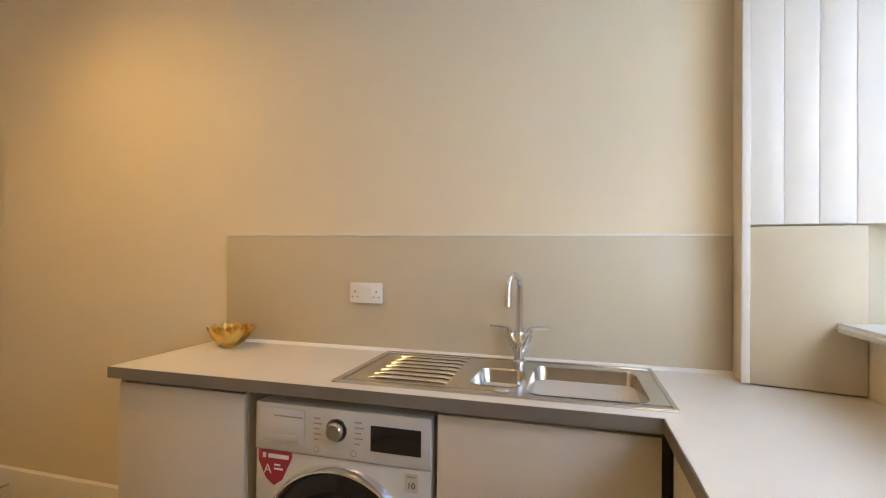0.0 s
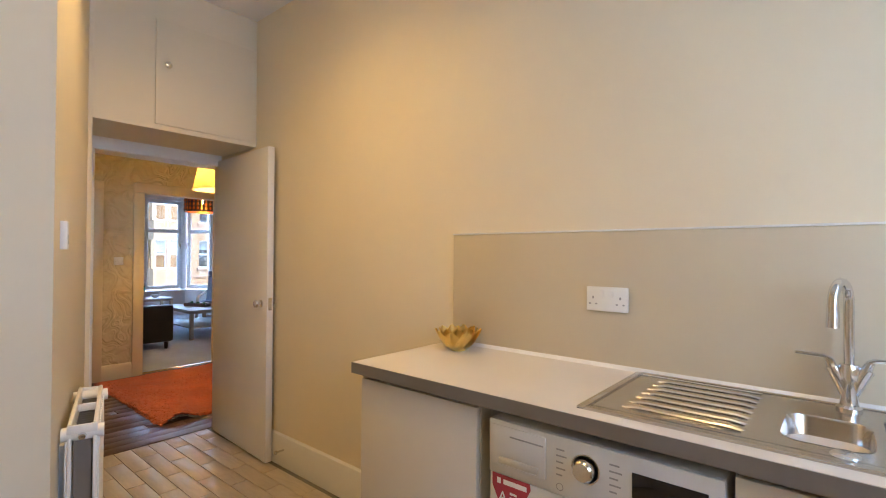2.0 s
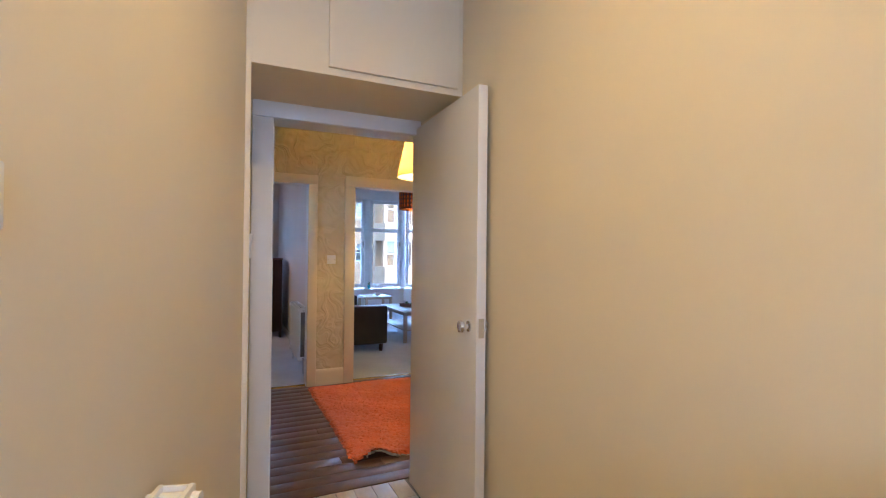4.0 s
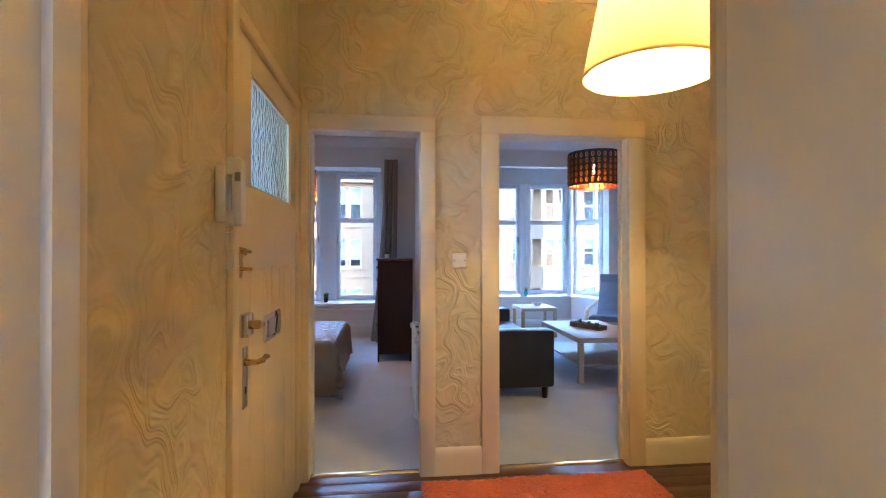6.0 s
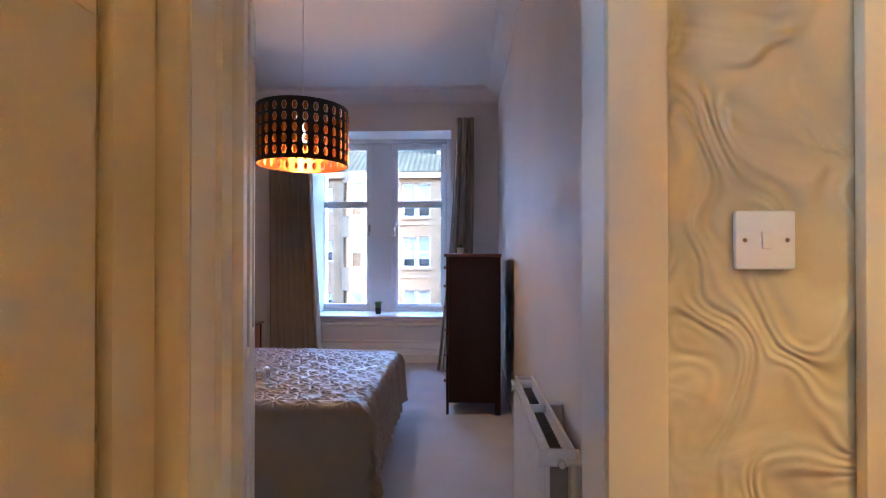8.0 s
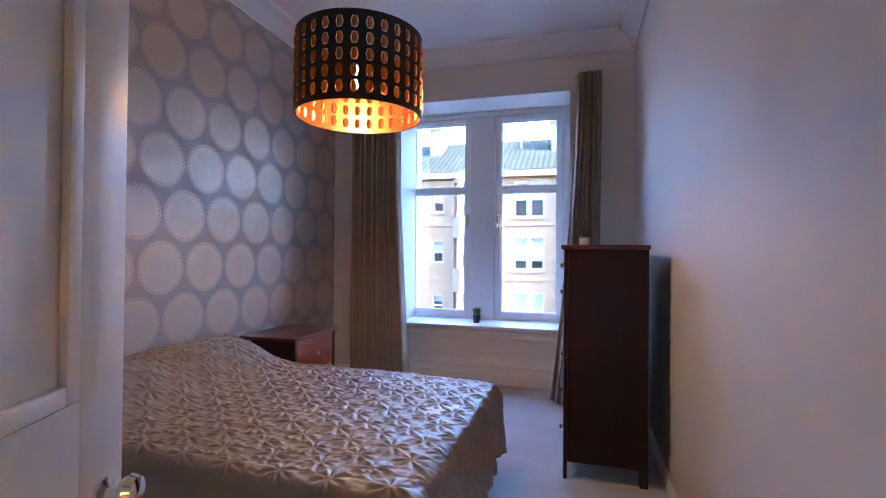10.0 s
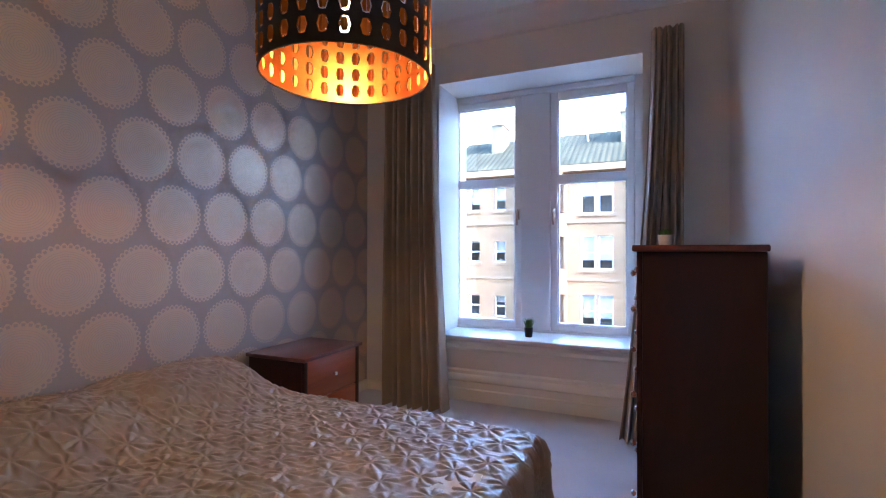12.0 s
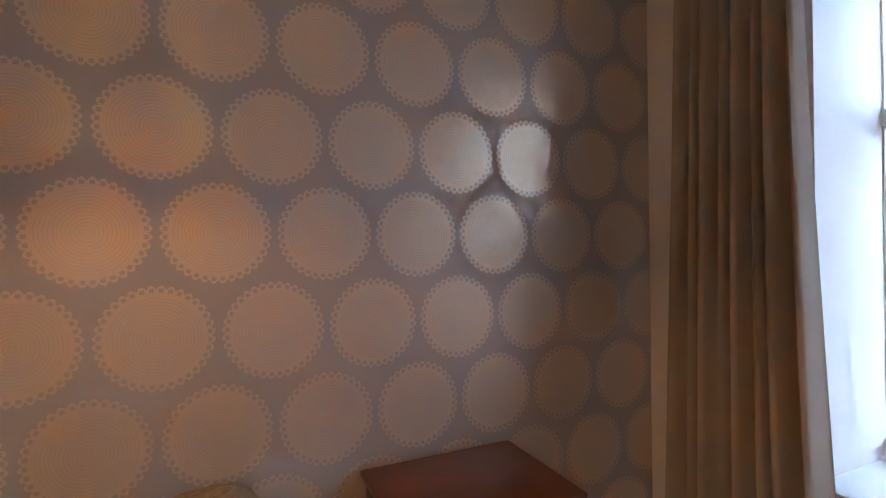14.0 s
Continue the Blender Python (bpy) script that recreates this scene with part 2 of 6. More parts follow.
M = {
    "cream": plain("cream_emulsion", (0.79, 0.70, 0.52), 0.55, 0, 0.06, 1.4, 140, 0.06),
    "ivory": plain("ivory_emulsion", (0.76, 0.72, 0.68), 0.6, 0, 0.07, 1.2, 140, 0.06),
    "ceiling": plain("ceiling_white", (0.78, 0.77, 0.76), 0.8, 0, 0.05, 1.0, 120, 0.05),
    "gloss": plain("white_gloss", (0.80, 0.78, 0.74), 0.35, 0, 0.06, 2.5, 30, 0.04),
    "cream_gloss": plain("cream_gloss", (0.75, 0.63, 0.40), 0.36, 0, 0.08, 2.5, 25, 0.05),
    "upvc": plain("white_plastic_frame", (0.80, 0.81, 0.83), 0.36, 0, 0.03, 2.0, 60, 0.03),
    "plastic": plain("white_plastic", (0.80, 0.79, 0.76), 0.35, 0, 0.03, 6.0, 90, 0.02),
    "splash": plain("stone_beige_laminate", (0.60, 0.53, 0.39), 0.38, 0, 0.04, 3.0, 160, 0.03),
    "worktop": plain("pale_laminate", (0.72, 0.67, 0.58), 0.34, 0, 0.05, 5.0, 200, 0.03),
    "worktop_edge": plain("grey_edge_strip", (0.22, 0.20, 0.18), 0.35, 0.25, 0.1, 8.0, 120, 0.04),
    "unit": plain("grey_beige_unit", (0.62, 0.57, 0.49), 0.42, 0, 0.05, 2.5, 130, 0.03),
    "steel": plain("brushed_steel", (0.66, 0.64, 0.62), 0.2, 1.0, 0.06, 4.0, 220, 0.03),
    "chrome": plain("chrome", (0.78, 0.78, 0.80), 0.1, 1.0, 0.03, 6.0, 40, 0.01),
    "brass": plain("worn_brass", (0.72, 0.50, 0.20), 0.2, 1.0, 0.2, 20.0, 90, 0.05),
    "gold": plain("gold_leaf_metal", (1.0, 0.74, 0.22), 0.36, 0.7, 0.12, 14.0, 90, 0.05),
    "silver_plastic": plain("silver_appliance", (0.64, 0.64, 0.63), 0.33, 0.25, 0.03, 4.0, 150, 0.02),
    "black_gloss": plain("black_gloss", (0.012, 0.012, 0.014), 0.08, 0, 0.1, 4.0, 30, 0.01),
    "black": plain("matt_black", (0.018, 0.017, 0.016), 0.5, 0, 0.15, 5.0, 120, 0.06),
    "sticker": plain("red_sticker", (0.36, 0.03, 0.05), 0.4),
    "print": plain("grey_print", (0.30, 0.30, 0.30), 0.5),
    "grey_plate": plain("grey_badge", (0.55, 0.53, 0.46), 0.4),
    "copper": plain("copper_foil", (0.44, 0.14, 0.012), 0.34, 1.0, 0.1, 10, 60, 0.05),
    # One red wood: sides carry shade in the colour, tops and fronts are lit.
    "mahogany": wood("shaded_red_wood", (0.032, 0.008, 0.004), 0.42, (1, 1, 0.14), 9.0, 0.5),
    "mahogany_lit_top": wood("lit_red_wood_top", (0.13, 0.034, 0.015), 0.36, (1, 0.14, 1), 9.0, 0.5),
    "birch": wood("birch_veneer", (0.56, 0.44, 0.30), 0.4, (1, 0.12, 1), 8.0, 0.2),
    "bent_birch": wood("bent_birch", (0.62, 0.50, 0.34), 0.4, (1, 1, 1), 8.0, 0.2),
    "tile": wood("wood_look_tile", (0.60, 0.50, 0.36), 0.38, (6, 1, 1), 4.0, 0.3, True),
    "grout": plain("grey_grout", (0.20, 0.18, 0.15), 0.9),
    "board": wood("dark_floorboard", (0.15, 0.07, 0.038), 0.36, (1, 8, 1), 3.2, 0.55, True, 0.2),
    "carpet": carpet("grey_blue_carpet", (0.47, 0.48, 0.52), (0.66, 0.67, 0.71)),
    "rug": carpet("orange_shag", (0.50, 0.085, 0.022), (0.86, 0.20, 0.055)),
    "rug_back": plain("pale_rug_backing", (0.55, 0.47, 0.38), 0.9),
    "curtain": plain("taupe_curtain", (0.35, 0.275, 0.20), 0.85, 0, 0.12, 6.0, 400, 0.3, sheen_weight=0.3),
    "spread": plain("taupe_satin", (0.26, 0.21, 0.16), 0.40, 0, 0.16, 4.0, 260, 0.25, specular_ior_level=1.0, ior=1.65),
    "bed_base": plain("navy_divan", (0.05, 0.06, 0.10), 0.85),
    "leather": plain("dark_brown_leather", (0.030, 0.022, 0.018), 0.36, 0, 0.25, 4.0, 130, 0.25),
    "chair_fabric": plain("blue_grey_fabric", (0.20, 0.23, 0.29), 0.9, 0, 0.12, 6.0, 350, 0.3),
    "leaf": plain("green_leaf", (0.085, 0.19, 0.03), 0.5, 0, 0.4, 40.0, 90, 0.2),
    "pot_black": plain("black_pot", (0.02, 0.022, 0.024), 0.4),
    "pot_blue": plain("turquoise_pot", (0.06, 0.42, 0.55), 0.35),
    "soil": plain("soil", (0.05, 0.035, 0.022), 0.95),
    "shade_cream": None,
    "hall_paper": hall_paper(),
    "doily": doily_paper(),
    "loops": loop_paper(),
    "glass": clear_glass("window_glass"),
    "obscure": clear_glass("obscure_glass", 0.12, True, (0.84, 0.93, 0.95)),
    "stone": sandstone(),
    "stone_trim": plain("dressed_stone", (0.165, 0.105, 0.058), 0.85, 0, 0.2, 1.5, 30, 0.3),
    "slate": plain("mossy_tiles", (0.037, 0.035, 0.021), 0.95, 0, 0.6, 0.8, 8, 0.5),
    "chimney": plain("render_chimney", (0.085, 0.075, 0.06), 0.9, 0, 0.2, 2.0, 20, 0.3),
    "asphalt": plain("asphalt", (0.05, 0.05, 0.052), 0.9, 0, 0.3, 1.0, 60, 0.4),
    "room_shade": plain("painted_room_shade", (0.16, 0.15, 0.14), 0.9),
    "blind": plain("white_blind", (0.66, 0.66, 0.64), 0.7),
    "radiator": plain("white_enamel", (0.80, 0.79, 0.77), 0.36, 0, 0.04, 3.0, 50, 0.03),
    "fire_stone": plain("pale_mantel_stone", (0.55, 0.47, 0.36), 0.5, 0, 0.12, 5.0, 60, 0.1),
    "brown_tray": wood("brown_tray_wood", (0.26, 0.15, 0.09), 0.5, (1, 0.2, 1), 12.0),
}


def shade_fabric():
    n = Nodes("cream_shade_fabric")
    weave = n.noise(300.0, 2.0)
    m = n.finish((0.86, 0.74, 0.48), 0.85, 0.0, weave, 0.15, 0.002)
    tr = n.t.nodes.new("ShaderNodeBsdfTranslucent")
    tr.inputs[0].default_value = (0.95, 0.78, 0.42, 1)
    mixn = n.t.nodes.new("ShaderNodeMixShader")
    mixn.inputs[0].default_value = 0.42
    out = n.t.nodes["Material Output"]
    n.t.links.new(n.b.outputs[0], mixn.inputs[1])
    n.t.links.new(tr.outputs[0], mixn.inputs[2])
    n.t.links.new(mixn.outputs[0], out.inputs[0])
    return m


def glow(name, colour, strength):
    n = Nodes(name)
    return n.finish(colour, 0.5, 0.0, None, emission_color=(*colour, 1.0), emission_strength=strength)


M["shade_cream"] = shade_fabric()
M["bulb"] = glow("lit_bulb", (1.0, 0.74, 0.36), 4.0)
M["display"] = M["black_gloss"]
M["mahogany"].node_tree.nodes["Principled BSDF"].inputs["Specular IOR Level"].default_value = 0.3
M["slate"].node_tree.nodes["Principled BSDF"].inputs["Specular IOR Level"].default_value = 0.1


# ---- building blocks ----
def box(bm, x0, x1, y0, y1, z0, z1, b=0.0):
    vs = [bm.verts.new((x, y, z)) for x in (x0, x1) for y in (y0, y1) for z in (z0, z1)]
    fs = [bm.faces.new([vs[i] for i in q]) for q in ((0, 1, 3, 2), (4, 6, 7, 5), (0, 4, 5, 1), (2, 3, 7, 6), (0, 2, 6, 4), (1, 5, 7, 3))]
    if b:
        es = list({e for f in fs for e in f.edges})
        bmesh.ops.bevel(bm, geom=es, offset=b, segments=2, profile=0.5, affect="EDGES")
    return bm


def prism(bm, outline, z0, z1):
    lo = [bm.verts.new((x, y, z0)) for x, y in outline]
    hi = [bm.verts.new((x, y, z1)) for x, y in outline]
    n = len(outline)
    bm.faces.new(lo[::-1]), bm.faces.new(hi)
    for i in range(n):
        bm.faces.new((lo[i], lo[(i + 1) % n], hi[(i + 1) % n], hi[i]))
    bmesh.ops.recalc_face_normals(bm, faces=bm.faces)
    return bm


def lathe(bm, profile, n=32, at=(0, 0, 0), turn=None, closed=True):
    m = Matrix.Translation(at) @ (turn.to_4x4() if turn else Matrix())
    rings = []
    for r, z in profile:
        if r < 1e-6:
            rings.append([bm.verts.new(m @ Vector((0, 0, z)))])
        else:
            rings.append([bm.verts.new(m @ Vector((r * math.cos(math.tau * i / n), r * math.sin(math.tau * i / n), z))) for i in range(n)])
    for a, c in zip(rings, rings[1:]):
        for i in range(n):
            j = (i + 1) % n
            q = [a[i % len(a)], a[j % len(a)], c[j % len(c)], c[i % len(c)]]
            q = list(dict.fromkeys(q))
            if len(q) > 2:
                bm.faces.new(q)
    return bm


def tube(bm, path, r, n=10, flat=1.0):
    """A round (or flattened) bar swept along a line of points."""
    pts = [Vector(p) for p in path]
    rings, side = [], None
    for i, p in enumerate(pts):
        d = (pts[min(i + 1, len(pts) - 1)] - pts[max(i - 1, 0)]).normalized()
        if side is None:
            side = d.cross(Vector((0, 0, 1)))
            side = side.normalized() if side.length > 0.1 else Vector((1, 0, 0))
        side = (side - d * side.dot(d)).normalized()
        up = side.cross(d)
        rr = r[i] if isinstance(r, (list, tuple)) else r
        rings.append([bm.verts.new(p + side * math.cos(math.tau * k / n) * rr + up * math.sin(math.tau * k / n) * rr * flat) for k in range(n)])
    for a, c in zip(rings, rings[1:]):
        for k in range(n):
            bm.faces.new((a[k], a[(k + 1) % n], c[(k + 1) % n], c[k]))
    bm.faces.new(rings[0][::-1]), bm.faces.new(rings[-1])
    return bm


def arc(fn, n=12):
    return [fn(i / n) for i in range(n + 1)]


def mesh_of(name, bm, material, smooth=35):
    me = bpy.data.meshes.new(name)
    bmesh.ops.recalc_face_normals(bm, faces=bm.faces)
    bm.to_mesh(me)
    bm.free()
    me.materials.append(M[material] if isinstance(material, str) else material)
    if smooth:
        me.shade_smooth()
        me.set_sharp_from_angle(angle=radians(smooth))
    return me


def thing(name, label, category, place=None, group="", kind=""):
    ob = new(name)
    ob.empty_display_size = 0.1
    if place is not None:
        ob.matrix_world = place
    return tagged(ob, label, category, group, kind)


def part(name, bm, material, parent, label="", smooth=35):
    ob = new(name, mesh_of(name, bm, material, smooth))
    ob.parent = parent
    if label:
        tagged(ob, label)
    return ob


def solo(name, bm, material, label, category, group="", kind="", place=None, smooth=35):
    ob = new(name, mesh_of(name, bm, material, smooth))
    if place is not None:
        ob.matrix_world = place
    return tagged(ob, label, category, group, kind)


def grid_mesh(name, P, material, smooth=True):
    """A sheet from an array of places, rows by columns."""
    h, w = P.shape[:2]
    me = bpy.data.meshes.new(name)
    idx = np.arange(h * w).reshape(h, w)
    faces = np.stack([idx[:-1, :-1], idx[:-1, 1:], idx[1:, 1:], idx[1:, :-1]], -1).reshape(-1, 4)
    me.from_pydata(P.reshape(-1, 3).tolist(), [], faces.tolist())
    me.materials.append(M[material])
    if smooth:
        me.shade_smooth()
    return me


def wall(name, x0, x1, y0, y1, z0, z1, material, label, holes=(), axis="x"):
    """A wall with thickness; holes are (from, to, bottom, top) along its run."""
    bm = bmesh.new()
    us = sorted({*((x0, x1) if axis == "x" else (y0, y1)), *[v for h in holes for v in h[:2]]})
    zs = sorted({z0, z1, *[v for h in holes for v in h[2:]]})
    for a, c in zip(us, us[1:]):
        runs = []
        for d, e in zip(zs, zs[1:]):
            mu, mz = (a + c) / 2, (d + e) / 2
            if any(h[0] < mu < h[1] and h[2] < mz < h[3] for h in holes):
                continue
            if runs and abs(runs[-1][1] - d) < 1e-6:
                runs[-1][1] = e
            else:
                runs.append([d, e])
        for d, e in runs:
            box(bm, a, c, y0, y1, d, e) if axis == "x" else box(bm, x0, x1, a, c, d, e)
    return solo(name, bm, material, label, "wall", kind="structure", smooth=0)


def slab(name, x0, x1, y0, y1, z0, z1, material, label, category):
    return solo(name, box(bmesh.new(), x0, x1, y0, y1, z0, z1), material, label, category, kind="structure", smooth=0)


def moulding(bm, a, c, profile):
    """A moulded strip from a to c (plan points, z); profile of (out, up), out to the left of the run."""
    a, c = Vector(a), Vector(c)
    d = (c - a).normalized()
    out = Vector((-d.y, d.x, 0))
    r0 = [bm.verts.new(a + out * o + Vector((0, 0, u))) for o, u in profile]
    r1 = [bm.verts.new(c + out * o + Vector((0, 0, u))) for o, u in profile]
    n = len(profile)
    for i in range(n):
        bm.faces.new((r0[i], r0[(i + 1) % n], r1[(i + 1) % n], r1[i]))
    bm.faces.new(r0[::-1]), bm.faces.new(r1)
    return bm


SKIRT = [(0, 0), (0.018, 0), (0.018, 0.105), (0.013, 0.125), (0.006, 0.135), (0, 0.14)]
TALL_SKIRT = [(0, 0), (0.02, 0), (0.02, 0.12), (0.014, 0.145), (0.007, 0.155), (0, 0.16)]
CORNICE = [(0, 0), (0.012, 0), (0.014, 0.02), (0.03, 0.035), (0.05, 0.075), (0.085, 0.105), (0.125, 0.118), (0.135, 0.14), (0.15, 0.15), (0, 0.15)]


def skirting(name, runs, material, label, profile=SKIRT, up=0.0):
    bm = bmesh.new()
    for a, c in runs:
        moulding(bm, (*a, up), (*c, up), profile)
    return solo(name, bm, material, label, "skirting board" if not up else "cornice", kind="structure", smooth=30)


# ---- the shell: floors, walls, ceilings ----
slab("floor_kitchen", -3.35, 0.0, -7.3, -2.16, -0.25, -0.004, "grout", "grey grouted kitchen floor of wood-look tiles", "floor")
slab("floor_hall", -0.96, 2.4, -2.16, 0.07, -0.25, -0.006, "black", "dark sub-floor under stained hall boards", "floor")
slab("floor_bedroom", -2.99, -0.02, 0.07, 5.2, -0.25, 0.0, "carpet", "grey-blue fitted bedroom carpet", "floor")
slab("floor_living", 0.02, 3.6, 0.07, 5.6, -0.25, 0.0, "carpet", "grey-blue fitted living room carpet", "floor")
slab("floor_landing", -3.2, -0.96, -2.27, 0.0, -0.25, -0.01, "stone_trim", "pale stone stair landing floor", "floor")
slab("ceiling_kitchen", -3.4, 0.1, -7.4, -2.2, HK, HK + 0.25, "ceiling", "white painted kitchen ceiling", "ceiling")
slab("ceiling_hall", -3.2, 2.5, -2.2, 0.07, HK, HK + 0.25, "ceiling", "white painted hall ceiling", "ceiling")
slab("ceiling_bedroom", -3.0, 0.0, 0.07, 5.15, HB, HB + 0.25, "ceiling", "white painted bedroom ceiling", "ceiling")
slab("ceiling_living", 0.0, 3.7, 0.07, 5.7, HB, HB + 0.25, "ceiling", "white painted living room ceiling", "ceiling")

# kitchen
wall("wall_kitchen_east", 0.0, 0.14, -7.3, -2.271, 0, HK, "cream", "smooth cream painted kitchen wall", axis="y")
wall("wall_kitchen_west", -3.45, -3.3, -7.3, -2.2, 0, HK, "cream", "smooth cream painted kitchen wall", axis="y")
solo("wall_passage", prism(bmesh.new(), [(-3.3, -4.195), (-1.355, -4.195), (-0.955, -2.775), (-0.935, -2.775), (-0.935, -2.27), (-3.3, -2.27)], 0, HK),
     "cream", "cream painted pier and angled passage wall", "wall", kind="structure", smooth=0)
bm = bmesh.new()
box(bm, -3.3, -1.75, -7.3, -6.61, 0, HK)
box(bm, -0.12, 0.0, -7.3, -6.61, 0, HK)
box(bm, -1.75, -0.12, -7.3, -6.905, 0, 1.14)
box(bm, -1.75, -0.12, -7.3, -6.61, 2.62, HK)
solo("wall_kitchen_south", bm, "cream", "cream painted wall with a deep window recess", "wall", kind="structure", smooth=0)
bm = box(bmesh.new(), -0.9345, -0.001, -2.775, -2.271, 2.075, HK - 0.001)
solo("wall_over_door", bm, "cream", "cream boxed-in storage cupboard over the door", "wall", kind="structure", smooth=0)

# hall
wall("wall_hall_south", -1.1, 2.4, -2.27, -2.13, 0, HK, "hall_paper", "swirl-textured cream hall wallpaper", [(-0.823, 0.045, 0, 2.013)])
wall("wall_hall_west", -1.1, -0.955, -2.13, 0.0, 0, HK, "hall_paper", "swirl-textured cream hall wallpaper", [(-1.10, -0.115, 0, 2.085)], "y")
wall("wall_hall_east", 2.4, 2.5, -2.27, 0.0, 0, HK, "hall_paper", "swirl-textured cream hall wallpaper", axis="y")
wall("wall_hall_north", -0.955, 2.4, 0.0, 0.06, 0, HK + 0.05, "hall_paper", "swirl-textured cream hall wallpaper", [(-0.913, -0.247, 0, 2.011), (0.182, 1.018, 0, 2.011)])
wall("wall_rooms_south", -2.99, 3.6, 0.06, 0.12, 0, HB, "ivory", "pale painted room wall", [(-0.913, -0.247, 0, 2.011), (0.182, 1.018, 0, 2.011)])
wall("wall_landing_west", -3.3, -3.15, -2.27, 0.06, 0, HK, "ivory", "pale painted stair landing wall", axis="y")

# bedroom
wall("wall_bedroom_west", -2.99, -2.837, 0.12, 5.1, 0, HB, "doily", "taupe wallpaper with scalloped pale discs", axis="y")
wall("wall_bedroom_east", -0.08, 0.06, 0.12, 5.1, 0, HB, "ivory", "pale painted partition wall", axis="y")
bm = bmesh.new()
box(bm, -2.837, -2.145, 4.5, 5.12, 0, HB)
box(bm, -0.598, -0.08, 4.5, 5.12, 0, HB)
box(bm, -2.145, -0.598, 4.5, 5.12, 2.575, HB)
box(bm, -2.145, -0.598, 4.545, 5.12, 0, 0.49)
solo("wall_bedroom_north", bm, "ivory", "pale painted wall with a panelled window recess", "wall", kind="structure", smooth=0)

# living room with its bay
wall("wall_living_east_end", 3.4, 3.7, 3.887, 4.4, 0, 2.28, "ivory", "pale painted wall beside the alcove", axis="y")
wall("wall_living_east", 3.4, 3.7, 0.12, 3.885, 0, 2.28, "loops", "black wallpaper with white interlocking loops", [(3.1, 3.75, 0, 1.89)], "y")
wall("wall_living_east_upper", 3.395, 3.7, 0.12, 4.4, 2.28, HB, "ivory", "pale painted frieze above the wallpaper", axis="y")
wall("wall_living_north", 0.06, 3.7, 4.4, 4.55, 0, HB, "ivory", "pale painted wall around the bay", [(0.68, 2.98, 0, 2.62)])
# bay: sill wall, piers and windows along its three sides
BAY = [(0.68, 4.55), (0.98, 5.18), (2.66, 5.18), (2.98, 4.55)]


def sash(parent_name, label, x0, x1, z0, z1, mid, place, handle=0):
    """A white tilt window in a frame, opening part with a transom bar; local x along the wall, y outward, z up."""
    w = thing(parent_name, label, "window", place, kind="structure")
    f = 0.055
    bm = bmesh.new()
    box(bm, x0 - f, x0, -0.035, 0.035, z0 - f, z1 + f, 0.006)
    box(bm, x1, x1 + f, -0.035, 0.035, z0 - f, z1 + f, 0.006)
    box(bm, x0, x1, -0.033, 0.035, z1, z1 + f, 0.006)
    box(bm, x0, x1, -0.033, 0.035, z0 - f, z0, 0.006)
    part("window_frame", bm, "upvc", w)
    part("transom_bar", box(bmesh.new(), x0, x1, -0.03, 0.03, mid - 0.027, mid + 0.027, 0.006), "upvc", w)
    bead = bmesh.new()
    for a, c in ((z0, mid - 0.027), (mid + 0.027, z1)):
        for q in ((x0, x0 + 0.012, a, c), (x1 - 0.012, x1, a, c), (x0 + 0.012, x1 - 0.012, a, a + 0.012), (x0 + 0.012, x1 - 0.012, c - 0.012, c)):
            box(bead, q[0], q[1], -0.018, 0.018, q[2], q[3])
    part("glazing_bead", bead, "upvc", w)
    for a, c in ((z0, mid - 0.027), (mid + 0.027, z1)):
        p = part("pane", box(bmesh.new(), x0 + 0.001, x1 - 0.001, -0.004, 0.004, a + 0.001, c - 0.001), "glass", w, smooth=0)
        p.visible_shadow = False
    if handle:
        hx = x0 - f / 2 if handle < 0 else x1 + f / 2
        bm = box(bmesh.new(), hx - 0.013, hx + 0.013, -0.045, -0.034, 1.47, 1.56, 0.004)
        tube(bm, [(hx, -0.045, 1.54), (hx, -0.075, 1.54), (hx, -0.08, 1.52), (hx, -0.078, 1.42)], 0.009)
        part("window_handle", bm, "steel", w, "brushed metal window handle")
    return w


# bedroom window in its recess
sash("window_1", "white double-glazed tilt window in the recess", -2.149, -1.615, 0.593, 2.47, 1.80, pose(0, 4.96, 0), 1)
sash("window_2", "white double-glazed tilt window in the recess", -1.257, -0.717, 0.593, 2.47, 1.80, pose(0, 4.96, 0), -1)
bm = bmesh.new()
box(bm, -1.559, -1.313, 4.90, 5.1, 0.535, 2.528, 0.012)
box(bm, -2.26, -2.205, 4.905, 5.1, 0.535, 2.575, 0.008)
box(bm, -0.661, -0.598, 4.905, 5.1, 0.535, 2.575, 0.008)
box(bm, -2.205, -0.661, 4.895, 5.1, 2.528, 2.575, 0.008)
box(bm, -2.205, -0.661, 4.91, 5.1, 0.49, 0.537, 0.008)
solo("window_mullion", bm, "upvc", "white painted window mullion and linings", "window", kind="structure")
bm = box(bmesh.new(), -2.185, -0.56, 4.475, 4.905, 0.492, 0.522, 0.008)
solo("window_sill", bm, "gloss", "white gloss painted bedroom window sill", "window sill", kind="structure")
bm = bmesh.new()
moulding(bm, (-0.6, 4.545, 0.40), (-2.143, 4.545, 0.40), [(0, 0), (0.012, 0), (0.02, 0.02), (0.012, 0.045), (0.02, 0.07), (0.006, 0.09), (0, 0.09)])
moulding(bm, (-0.6, 4.545, 0), (-2.143, 4.545, 0), [(0, 0), (0.03, 0), (0.03, 0.09), (0.022, 0.10), (0.022, 0.15), (0.03, 0.16), (0.022, 0.19), (0.01, 0.21), (0.012, 0.235), (0, 0.25)])
solo("under_window_panel", bm, "gloss", "white moulded panel under the window", "panelling", kind="structure")

